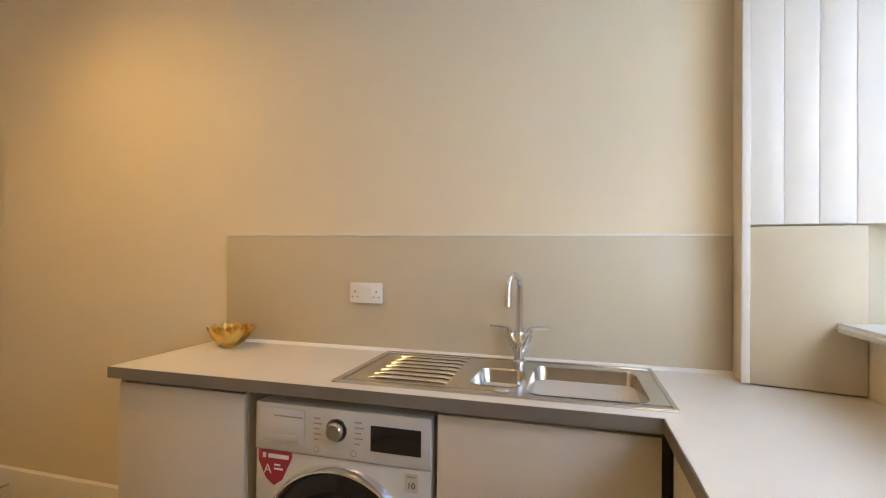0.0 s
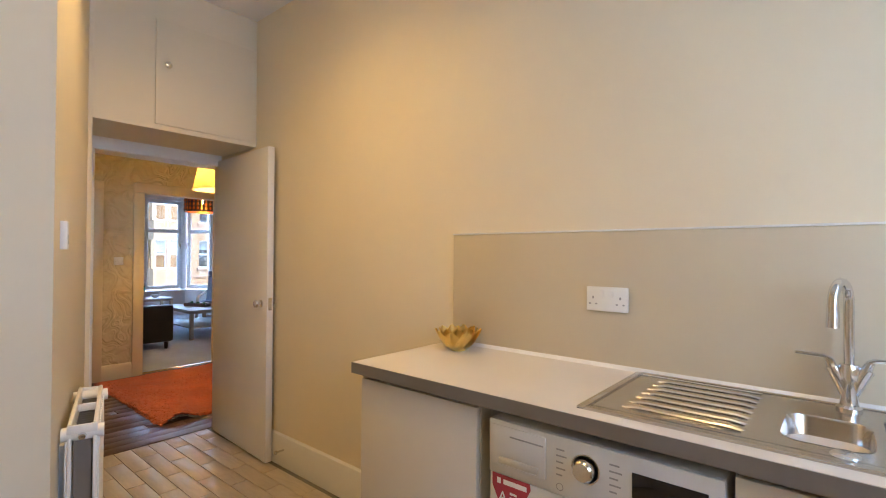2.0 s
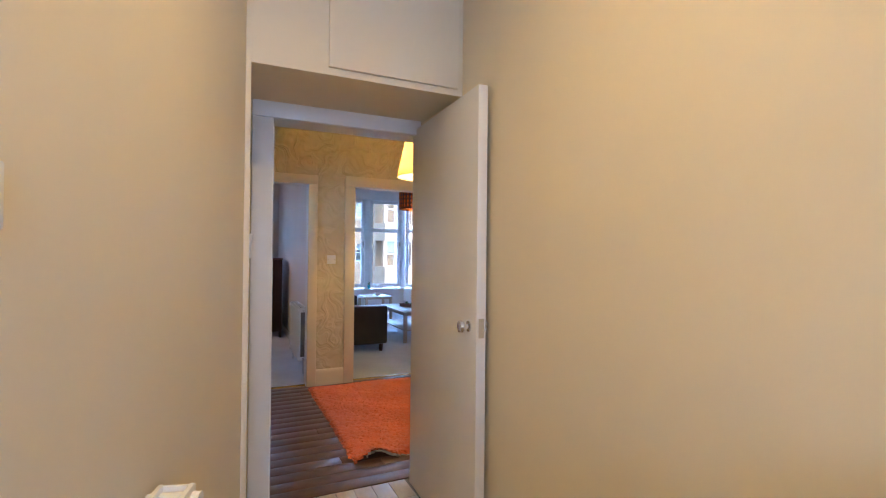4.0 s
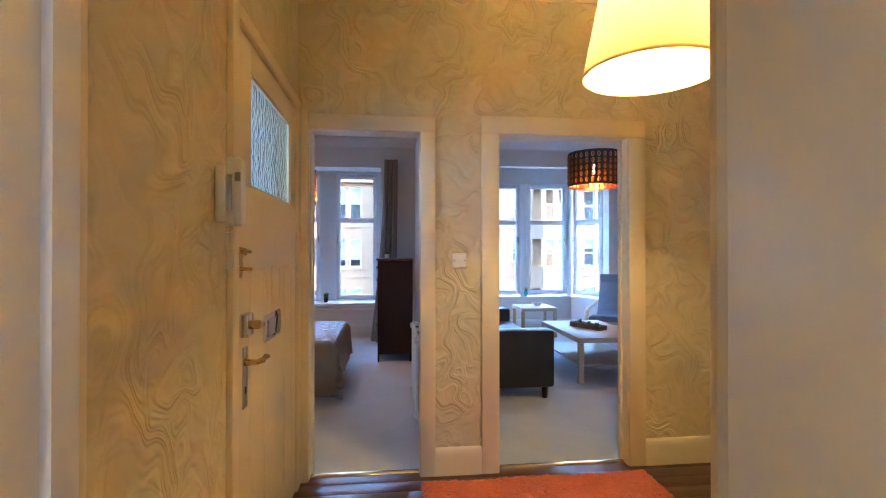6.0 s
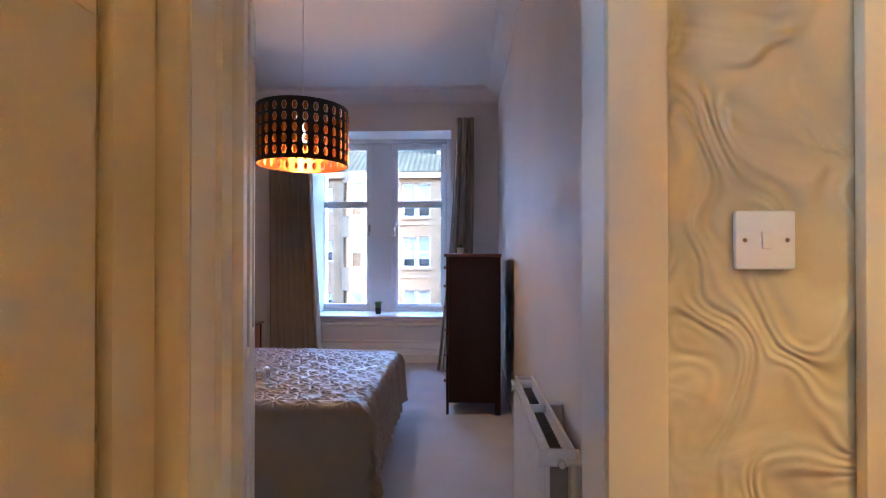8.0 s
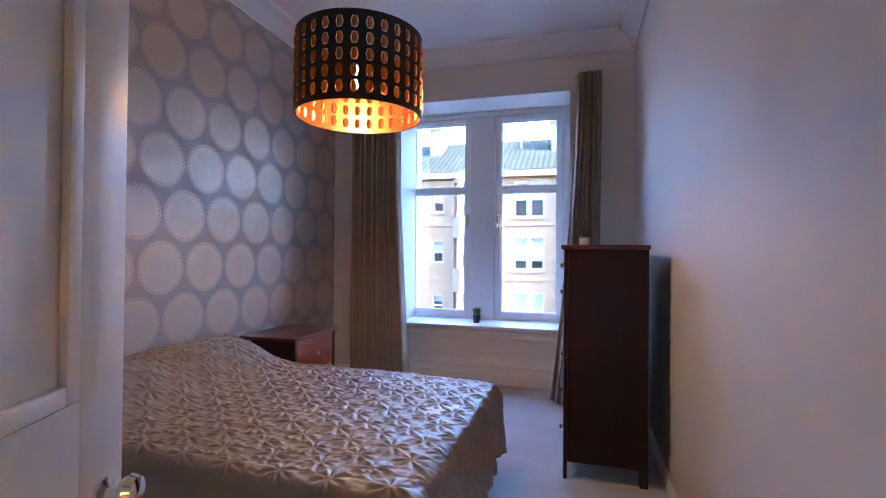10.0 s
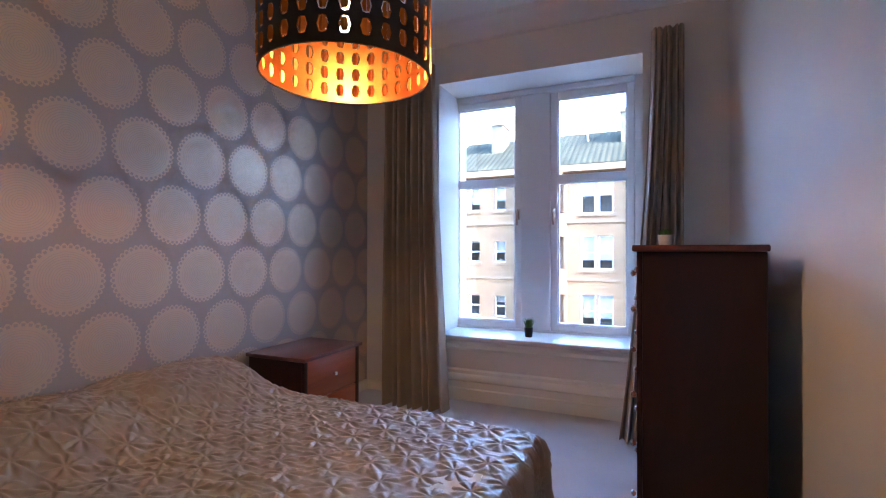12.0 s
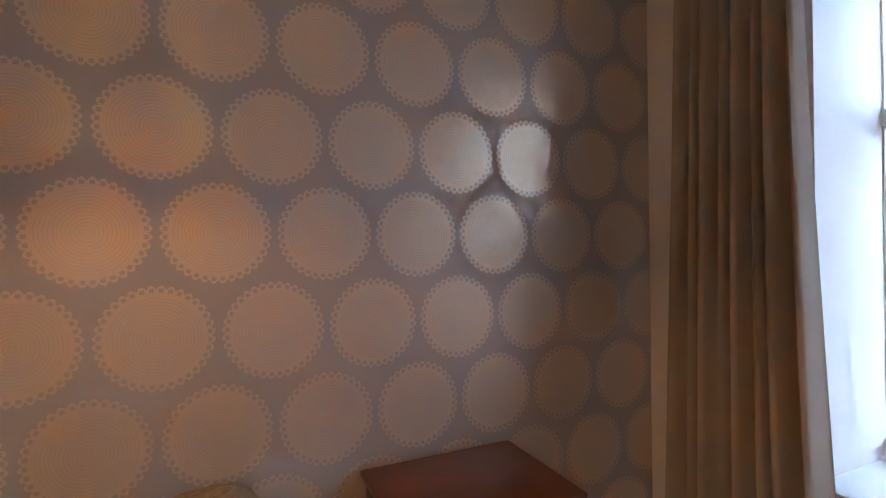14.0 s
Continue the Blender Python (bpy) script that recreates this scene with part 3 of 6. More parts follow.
# living room bay
bm = bmesh.new()
for a, c in zip(BAY, BAY[1:]):
    d = Vector((c[0] - a[0], c[1] - a[1], 0)).normalized()
    o = Vector((-d.y, d.x, 0)) * 0.3
    prism(bm, [a, c, (c[0] + o.x, c[1] + o.y), (a[0] + o.x, a[1] + o.y)], 0, 0.5)
    prism(bm, [a, c, (c[0] + o.x, c[1] + o.y), (a[0] + o.x, a[1] + o.y)], 2.47, HB)
solo("wall_bay", bm, "ivory", "pale painted bay under and over the windows", "wall", kind="structure", smooth=0)
bm = bmesh.new()
for a, c in zip(BAY, BAY[1:]):
    d = Vector((c[0] - a[0], c[1] - a[1], 0)).normalized()
    o = Vector((-d.y, d.x, 0))
    p = [Vector((*a, 0)) - o * 0.03, Vector((*c, 0)) - o * 0.03, Vector((*c, 0)) + o * 0.2, Vector((*a, 0)) + o * 0.2]
    prism(bm, [(v.x, v.y) for v in p], 0.502, 0.53)
solo("window_sill", bm, "gloss", "white gloss painted bay window sill", "window sill", kind="structure", smooth=0)
front = pose(0, 5.24, 0)
sash("window_3", "white bay window, front light", 1.08, 1.70, 0.62, 2.40, 1.80, front, 1)
sash("window_4", "white bay window, front light", 1.93, 2.53, 0.62, 2.40, 1.80, front, 1)
bm = box(bmesh.new(), 1.758, 1.872, 5.19, 5.4, 0.531, 2.469, 0.01)
box(bm, 0.94, 1.022, 5.2, 5.4, 0.531, 2.469, 0.01)
box(bm, 2.588, 2.70, 5.2, 5.4, 0.531, 2.469, 0.01)
box(bm, 1.0255, 1.757, 5.205, 5.4, 2.457, 2.469)
box(bm, 1.873, 2.587, 5.205, 5.4, 2.457, 2.469)
solo("bay_mullion", bm, "upvc", "white painted bay mullions", "window", kind="structure")
ang = math.degrees(math.atan2(4.55 - 5.18, 2.98 - 2.66))
side = pose(2.70, 5.22, 0, 0, 0, ang)
sash("window_5", "white bay window, angled side light", 0.10, 0.60, 0.62, 2.40, 1.80, side, -1)
side = pose(0.62, 4.55, 0, 0, 0, -ang)
sash("window_6", "white bay window, angled side light", 0.12, 0.62, 0.62, 2.40, 1.80, side, 1)
bm = bmesh.new()
prism(bm, [(2.98, 4.55), (3.02, 4.55), (3.10, 4.75), (2.985, 4.66)], 0.531, 2.469)
prism(bm, [(0.68, 4.55), (0.64, 4.55), (0.56, 4.75), (0.675, 4.66)], 0.531, 2.469)
solo("bay_jamb", bm, "upvc", "white painted bay jambs", "window", kind="structure", smooth=0)

# kitchen window: splayed ingo lined with boards, sill and frame
w = thing("window_7", "white kitchen window with a boarded splayed recess", "window", kind="structure")
bm = bmesh.new()
box(bm, -1.75, -1.69, -7.2, -7.13, 1.16, 2.62, 0.006), box(bm, -0.25, -0.12, -7.2, -7.13, 1.16, 2.62, 0.006)
box(bm, -1.69, -0.25, -7.2, -7.13, 2.55, 2.62, 0.006), box(bm, -1.69, -0.25, -7.2, -7.13, 1.16, 1.23, 0.006)
box(bm, -1.0, -0.94, -7.2, -7.13, 1.23, 2.55, 0.006)
part("window_frame", bm, "upvc", w)
for a, c in ((-1.69, -1.0), (-0.94, -0.25)):
    part("pane", box(bmesh.new(), a, c, -7.17, -7.162, 1.23, 2.55), "glass", w, smooth=0).visible_shadow = False
bm = box(bmesh.new(), -1.75, -0.19, -7.13, -6.82, 1.14, 1.168)
bmesh.ops.bevel(bm, geom=[e for e in bm.edges if abs(e.verts[0].co.y + 6.82) < 1e-4 and abs(e.verts[1].co.y + 6.82) < 1e-4], offset=0.012, segments=3, affect="EDGES")
part("sill", bm, "gloss", w)
lining = thing("window_ingo", "white tongue-and-groove boards lining the window recess", "panelling", pose(-0.12, -6.612, 0, 0, 0, -103.3), kind="structure")
board = bmesh.new()
box(board, 0.0003, 0.0872, -0.012, 0.002, 1.462, 2.62, 0.002)
board = mesh_of("ingo_board", board, "gloss")
for i in range(6):
    ob = new("board", board)
    ob.parent = lining
    ob.location = (0.012 + 0.0875 * i, 0, 0)
part("splashback", box(bmesh.new(), 0.0, 0.30, -0.014, 0.003, 0.958, 1.456, 0.002), "splash", lining, "beige laminate splashback")
part("corner_strip", box(bmesh.new(), -0.012, 0.012, -0.018, 0.004, 0.957, 2.62, 0.003), "gloss", lining)

# ---- doors and casings ----
ARCH = [(-0.045, 0), (-0.045, 0.014), (-0.02, 0.022), (0.03, 0.022), (0.045, 0.012), (0.05, 0)]


def casing(name, label, x0, x1, top, y, out, w=0.098, material="cream_gloss", sides=(True, True), depth=0.15):
    """An architrave round an opening in a wall that runs along x; out is the side it stands proud on."""
    root = thing(name, label, "door frame", pose(0, y, 0), kind="structure")
    s = -1 if out < 0 else 1

    def strip(x_a, x_b, z_a, z_b):
        bm = bmesh.new()
        ya, yb = sorted((0.0, s * 0.022))
        box(bm, x_a, x_b, ya, yb, z_a, z_b, 0.006)
        return bm
    if sides[0]:
        part("architrave", strip(x0 - w, x0, 0, top), material, root)
    if sides[1]:
        part("architrave", strip(x1, x1 + w, 0, top), material, root)
    part("head_architrave", strip(x0 - (w if sides[0] else 0), x1 + (w if sides[1] else 0), top, top + w), material, root)
    return root


def lining_of(name, label, x0, x1, top, y0, y1, material, both_stops=True):
    bm = bmesh.new()
    t = 0.018
    box(bm, x0 - 0.001, x0 + t, y0, y1, 0, top + 0.001), box(bm, x1 - t, x1 + 0.001, y0, y1, 0, top + 0.001)
    box(bm, x0 + t, x1 - t, y0, y1, top - t, top + 0.001)
    ym = y0 + (y1 - y0) * 0.55
    box(bm, x0 + t, x0 + t + 0.012, ym, y1 - 0.03, 0, top - t)
    if both_stops:
        box(bm, x1 - t - 0.012, x1 - t, ym, y1 - 0.03, 0, top - t)
    return solo(name, bm, material, label, "door frame", kind="structure", smooth=0)


casing("doorway_bedroom", "cream gloss architrave of the bedroom doorway", -0.895, -0.266, 1.993, -0.001, -1, 0.088, sides=(False, True))
solo("architrave_corner", box(bmesh.new(), -0.953, -0.8955, -0.024, -0.001, 0, 2.103, 0.006), "cream_gloss", "cream gloss strip between door frames", "door frame", kind="structure")
casing("doorway_living", "cream gloss architrave of the living room doorway", 0.20, 1.0, 1.993, -0.001, -1, 0.105)
lining_of("jamb_bedroom", "cream gloss lining of the bedroom doorway", -0.912, -0.248, 2.010, -0.003, 0.125, "gloss", False)
lining_of("jamb_living", "cream gloss lining of the living room doorway", 0.183, 1.017, 2.010, -0.003, 0.125, "cream_gloss")
casing("doorway_kitchen", "cream gloss architrave in the kitchen alcove", -0.805, -0.012, 1.995, -2.271, -1, 0.10, "gloss", (True, False))
casing("doorway_kitchen_hall", "cream gloss architrave on the hall side", -0.805, 0.027, 1.995, -2.129, 1, 0.10)
lining_of("jamb_kitchen", "cream gloss lining of the kitchen doorway", -0.822, 0.044, 2.012, -2.273, -2.127, "gloss", False)
bm = bmesh.new()
for x0, x1 in ((-0.895, -0.267), (0.20, 1.0)):
    moulding(bm, (x1, 0.06, 0.0), (x0, 0.06, 0.0), [(-0.02, 0), (0.02, 0), (0.016, 0.007), (0, 0.011), (-0.016, 0.007)])
solo("threshold_strip", bm, "brass", "worn brass carpet threshold strip", "threshold", kind="structure")


def knob_pair(parent, x, z, y0, y1, material="chrome"):
    for y, s in ((y0, -1), (y1, 1)):
        bm = bmesh.new()
        turn = Euler((radians(90 if s < 0 else -90), 0, 0)).to_matrix()
        lathe(bm, [(0, 0), (0.024, 0), (0.024, 0.005), (0.011, 0.008), (0.010, 0.022), (0.022, 0.027), (0.027, 0.036), (0.023, 0.046), (0.012, 0.05), (0, 0.05)], 24, (x, y, z), turn)
        part("door_knob", bm, material, parent, "polished metal door knob")


def flush_door():
    d = thing("door_1", "cream flush kitchen door standing open along the wall", "door", pose(-0.016, -2.232, 0, 0, 0, -92.8), kind="structure")
    part("leaf", box(bmesh.new(), 0.0, 0.845, -0.022, 0.022, 0.012, 2.03, 0.003), "gloss", d)
    knob_pair(d, 0.775, 1.02, -0.022, 0.022)
    part("latch_plate", box(bmesh.new(), 0.8435, 0.847, -0.012, 0.012, 0.98, 1.06), "chrome", d)
    bm = bmesh.new()
    tube(bm, [(0.30, 0.03, 2.0), (0.30, 0.06, 2.0), (0.12, 0.14, 2.0), (0.03, 0.24, 2.0)], 0.008)
    box(bm, 0.26, 0.34, 0.022, 0.04, 1.985, 2.015, 0.003)
    part("door_closer", bm, "steel", d, "thin metal door stay arm")
    return d


flush_door()


def panel_door():
    d = thing("door_2", "white four-panel bedroom door standing open", "door", pose(-0.908, 0.155, 0, 0, 0, 112.5), kind="structure")
    L, H, t = 0.76, 1.98, 0.04
    bm = bmesh.new()
    st = 0.10
    xs = [(0, st), (L / 2 - st / 2, L / 2 + st / 2), (L - st, L)]
    for a, c in xs:
        box(bm, a, c, -t / 2, t / 2, 0.01, H, 0.002)
    for a, c in ((0.01, 0.21), (0.77, 0.97), (H - 0.11, H)):
        for q, r in ((xs[0][1], xs[1][0]), (xs[1][1], xs[2][0])):
            box(bm, q, r, -t / 2 + 0.0005, t / 2 - 0.0005, a, c)
    part("door_frame_rails", bm, "gloss", d)
    for a, c in ((0.21, 0.77), (0.97, H - 0.11)):
        for q, r in ((xs[0][1], xs[1][0]), (xs[1][1], xs[2][0])):
            bm = box(bmesh.new(), q, r, -0.008, 0.008, a, c)
            for s in (-1, 1):
                for e in range(4):
                    y0, y1 = sorted((s * 0.008, s * (0.021 - 0.0)))
                    w = 0.026
                    if e == 0: box(bm, q, q + w, y0, y1 + 0.004 * (s > 0), a, c, 0.004)
                    if e == 1: box(bm, r - w, r, y0, y1, a, c, 0.004)
                    if e == 2: box(bm, q + w, r - w, y0, y1, a, a + w, 0.004)
                    if e == 3: box(bm, q + w, r - w, y0, y1, c - w, c, 0.004)
            part("panel", bm, "gloss", d)
    knob_pair(d, L - 0.05, 0.825, -t / 2, t / 2)
    part("latch_plate", box(bmesh.new(), L - 0.001, L + 0.002, -0.012, 0.012, 0.785, 0.865), "brass", d)
    return d


panel_door()


def front_door():
    """The flat's front door; local x along the wall to the hinge side, y into the hall, z up."""
    d = thing("door_3", "cream painted front door with obscure glass pane", "door", pose(-0.985, -1.085, 0, 0, 0, 90), kind="structure")
    L, H = 0.955, 2.06
    bm = bmesh.new()
    gx0, gx1, gz0, gz1 = 0.15, 0.845, 1.535, 1.965
    box(bm, 0, L, 0, 0.04, 0.01, gz0, 0.002)
    box(bm, 0, gx0, 0, 0.04, gz0, H, 0.002), box(bm, gx1, L, 0, 0.04, gz0, H, 0.002)
    box(bm, gx0, gx1, 0, 0.04, gz1, H, 0.002)
    leaf = part("leaf", bm, "cream_gloss", d)
    leaf.scale = (1, -1, 1)
    bm = bmesh.new()
    for q in ((gx0, gx0 + 0.014, gz0, gz1), (gx1 - 0.014, gx1, gz0, gz1), (gx0 + 0.014, gx1 - 0.014, gz0, gz0 + 0.014), (gx0 + 0.014, gx1 - 0.014, gz1 - 0.014, gz1)):
        box(bm, q[0], q[1], -0.035, -0.012, q[2], q[3], 0.003)
    part("glazing_bead", bm, "cream_gloss", d)
    part("pane", box(bmesh.new(), gx0, gx1, -0.024, -0.018, gz0, gz1), "obscure", d, "pale obscure patterned glass").visible_shadow = False
    for x0, x1 in ((0.14, 0.36), (0.45, 0.60), (0.68, 0.84)):
        bm = bmesh.new()
        z0, z1 = (0.18, 1.235) if x0 != 0.45 else (1.06, 1.24)
        for q in ((x0, x0 + 0.018, z0, z1), (x1 - 0.018, x1, z0, z1), (x0 + 0.018, x1 - 0.018, z1 - 0.016, z1), (x0 + 0.018, x1 - 0.018, z0, z0 + 0.016)):
            box(bm, q[0], q[1], -0.0425, -0.039, q[2], q[3], 0.0015)
        part("panel_moulding", bm, "cream_gloss", d)
    # letter plate, locks, lever
    bm = box(bmesh.new(), 0.315, 0.575, -0.052, -0.0395, 0.93, 1.04, 0.008)
    lp = part("letter_plate", bm, "chrome", d, "silvery letter plate")
    part("flap", box(bmesh.new(), 0.34, 0.55, -0.058, -0.050, 0.95, 1.02, 0.006), "chrome", lp)
    bm = box(bmesh.new(), 0.015, 0.085, -0.070, -0.0395, 1.005, 1.085, 0.006)
    lock = part("night_latch", bm, "steel", d, "metal night latch")
    bm = bmesh.new()
    tube(bm, [(0.05, -0.07, 1.045), (0.05, -0.10, 1.045)], 0.016, 14)
    box(bm, 0.025, 0.075, -0.112, -0.10, 1.037, 1.053, 0.004)
    part("turn_knob", bm, "brass", lock, "brass latch knob")
    bm = box(bmesh.new(), 0.045, 0.095, -0.046, -0.0395, 0.75, 0.965, 0.003)
    lever = part("lever_plate", bm, "steel", d, "grey metal lever plate")
    bm = bmesh.new()
    tube(bm, [(0.07, -0.046, 0.91), (0.07, -0.085, 0.91), (0.085, -0.092, 0.912), (0.12, -0.092, 0.905), (0.15, -0.092, 0.915), (0.185, -0.092, 0.905)], [0.012, 0.010, 0.010, 0.011, 0.008, 0.010], 10)
    part("lever", bm, "brass", lever, "wavy brass lever")
    part("keyhole", box(bmesh.new(), 0.066, 0.074, -0.048, -0.0455, 0.80, 0.825), "black", lever)
    bm = box(bmesh.new(), 0.004, 0.026, -0.048, -0.0395, 1.21, 1.315, 0.003)
    tube(bm, [(0.012, -0.052, 1.30), (0.092, -0.052, 1.30)], 0.007)
    box(bm, 0.0265, 0.075, -0.047, -0.0395, 1.288, 1.312, 0.002)
    tube(bm, [(0.015, -0.048, 1.24), (0.015, -0.07, 1.24), (0.028, -0.075, 1.24)], 0.006)
    part("door_bolt", bm, "brass", d, "small brass bolt")
    return d


front_door()
bm = bmesh.new()
box(bm, -0.956, -0.934, -1.165, -1.1005, 0, 2.14, 0.005), box(bm, -0.956, -0.934, -0.1145, -0.026, 0, 2.14, 0.005)
box(bm, -0.956, -0.934, -1.10, -0.115, 2.086, 2.14, 0.005)
box(bm, -1.09, -0.957, -1.0995, -1.086, 0, 2.084), box(bm, -1.09, -0.957, -0.129, -0.1155, 0, 2.084), box(bm, -1.09, -0.957, -1.085, -0.13, 2.062, 2.084)
solo("doorway_front", bm, "cream_gloss", "cream gloss frame of the front door", "door frame", kind="structure")

# cupboard door over the kitchen door
c = thing("cupboard_door", "cream painted flush cupboard door above the doorway", "cupboard door")
part("panel", box(bmesh.new(), -0.635, -0.03, -2.79, -2.7755, 2.105, 2.73, 0.003), "cream", c)
bm = bmesh.new()
lathe(bm, [(0, 0), (0.008, 0), (0.008, 0.01), (0.018, 0.016), (0.02, 0.024), (0.012, 0.03), (0, 0.031)], 20, (-0.575, -2.79, 2.46), Euler((radians(90), 0, 0)).to_matrix())
part("knob", bm, "chrome", c, "small round metal knob")

# skirtings and cornices (each run keeps the wall on its right)
skirting("baseboard", [((0.0, -4.52), (0.0, -2.3))], "gloss", "white gloss kitchen skirting board", [(0, 0), (0.018, 0), (0.018, 0.16), (0.012, 0.185), (0, 0.195)])
skirting("baseboard", [((0.095, 0.0), (-0.178, 0.0))], "cream_gloss", "cream gloss hall skirting board", TALL_SKIRT)
skirting("baseboard", [((2.4, 0.0), (1.105, 0.0)), ((-0.955, -1.165), (-0.955, -2.13))][::1], "cream_gloss", "cream gloss hall skirting board", TALL_SKIRT)
skirting("baseboard", [((-0.08, 0.12), (-0.08, 4.5)), ((-0.598, 4.5), (-0.08, 4.5))[::-1], ((-2.145, 4.5), (-2.837, 4.5)), ((-2.837, 4.5), (-2.837, 0.12))], "gloss", "white gloss bedroom skirting board", [(0, 0), (0.018, 0), (0.018, 0.06), (0.01, 0.075), (0, 0.08)])
skirting("cornice", [((-0.08, 0.12), (-0.08, 4.5)), ((-0.08, 4.5), (-2.837, 4.5)), ((-2.837, 4.5), (-2.837, 0.12)), ((-2.837, 0.12), (-0.08, 0.12))], "ceiling", "white plaster bedroom cornice", CORNICE, HB - 0.15)
skirting("cornice", [((3.395, 0.12), (3.395, 4.4)), ((3.395, 4.4), (0.06, 4.4)), ((0.06, 4.4), (0.06, 0.12))], "ceiling", "white plaster living room cornice", CORNICE, HB - 0.15)
skirting("cornice", [((2.4, 0.0), (-0.955, 0.0)), ((-0.955, 0.0), (-0.955, -2.13))], "cream_gloss", "cream plaster hall cornice", CORNICE, HK - 0.15)
skirting("baseboard", [((3.4, 3.9), (3.4, 4.4)), ((3.4, 4.4), (2.98, 4.4)), ((0.68, 4.4), (0.06, 4.4)), ((2.98, 4.55), (2.66, 5.18)), ((2.66, 5.18), (0.98, 5.18)), ((0.98, 5.18), (0.68, 4.55))], "gloss", "white gloss living room skirting board")
bm = bmesh.new()
lathe(bm, [(0.0, 0.0), (0.006, 0.0), (0.006, 0.05), (0.012, 0.05), (0.012, 0.062), (0, 0.064)], 12, (-0.019, -3.19, 0.11), Euler((0, radians(-90), 0)).to_matrix())
solo("door_stop", bm, "steel", "small metal door stop on the skirting", "door stop")
# ---- kitchen ----
TOP = 0.954


def base_unit(name, label, y0, y1, doors=1):
    """A base unit under the sink-wall worktop, front at x = -0.53."""
    u = thing(name, label, "kitchen unit", group="kitchen base units")
    bm = box(bmesh.new(), -0.515, -0.02, y0 + 0.001, y1 - 0.001, 0.15, TOP - 0.041)
    part("carcass", bm, "unit", u, smooth=0)
    part("plinth", box(bmesh.new(), -0.465, -0.03, y0, y1, 0.0, 0.15), "worktop_edge", u, smooth=0)
    w = (y1 - y0) / doors
    for i in range(doors):
        d = part("door", box(bmesh.new(), -0.536, -0.517, y0 + w * i + 0.003, y0 + w * (i + 1) - 0.003, 0.155, 0.897, 0.002), "unit", u)
        part("grip_rail", box(bmesh.new(), -0.532, -0.5155, y0 + w * i + 0.004, y0 + w * (i + 1) - 0.004, 0.899, 0.9115, 0.004), "worktop_edge", d)
    return u


base_unit("base_unit", "grey-beige handleless base unit at the worktop end", -5.055, -4.535)
base_unit("sink_unit", "grey-beige handleless base unit under the sink", -6.30, -5.70)
s = thing("base_unit", "grey-beige handleless base units under the window worktop", "kitchen unit", group="kitchen base units")
part("carcass", box(bmesh.new(), -2.3, -0.56, -6.9, -6.335, 0.15, TOP - 0.041), "unit", s, smooth=0)
part("plinth", box(bmesh.new(), -2.3, -0.56, -6.9, -6.385, 0, 0.15), "worktop_edge", s, smooth=0)
for i in range(3):
    d = part("door", box(bmesh.new(), -0.575 - 0.57 * (i + 1) + 0.003, -0.575 - 0.57 * i - 0.003, -6.334, -6.316, 0.155, 0.897, 0.002), "unit", s)
    part("grip_rail", box(bmesh.new(), -0.575 - 0.57 * (i + 1) + 0.004, -0.575 - 0.57 * i - 0.004, -6.334, -6.32, 0.899, 0.9115, 0.004), "worktop_edge", d)


def worktop():
    """An L of pale laminate with the two sink bowls cut out."""
    t = thing("worktop", "pale laminate L-shaped worktop with grey edge", "worktop")
    bm = bmesh.new()
    z0, z1 = TOP - 0.038, TOP
    by0, by1, bx0, bx1 = -6.33, -5.36, -0.49, -0.06
    box(bm, -0.556, -0.002, by1, -4.511, z0, z1), box(bm, -0.556, -0.002, -6.608, by0, z0, z1)
    box(bm, -0.556, bx0, by0, by1, z0, z1), box(bm, bx1, -0.002, by0, by1, z0, z1)
    box(bm, -2.3, -0.556, -6.608, -6.30, z0, z1)
    prism(bm, [(-1.748, -6.903), (-0.19, -6.903), (-0.123, -6.608), (-1.748, -6.608)], z0, z1)
    part("slab", bm, "worktop", t, smooth=0)
    bm = bmesh.new()
    box(bm, -0.559, -0.5562, -6.30, -4.511, z0 - 0.001, z1 - 0.001), box(bm, -0.559, -0.004, -4.5108, -4.508, z0 - 0.001, z1 - 0.001)
    box(bm, -2.3, -0.5595, -6.2998, -6.297, z0 - 0.001, z1 - 0.001)
    part("edge_strip", bm, "worktop_edge", t, "dark grey worktop edging")
    bm = bmesh.new()
    moulding(bm, (0.0, -6.608, TOP), (0.0, -4.51, TOP), [(0.0, 0.0), (0.022, 0.0), (0.018, 0.006), (0.015, 0.012), (0.014, 0.013), (0, 0.013)])
    part("sealant", bm, "plastic", t)
    return t


worktop()
bm = box(bmesh.new(), -0.012, -0.001, -6.606, -4.541, TOP + 0.002, 1.432, 0.002)
solo("splashback", bm, "splash", "stone-beige laminate splashback behind the sink", "splashback", kind="structure")
bm = box(bmesh.new(), -0.015, -0.001, -6.607, -4.538, 1.432, 1.439, 0.002)
solo("splashback_trim", bm, "plastic", "thin pale trim along the splashback top", "trim", kind="structure")


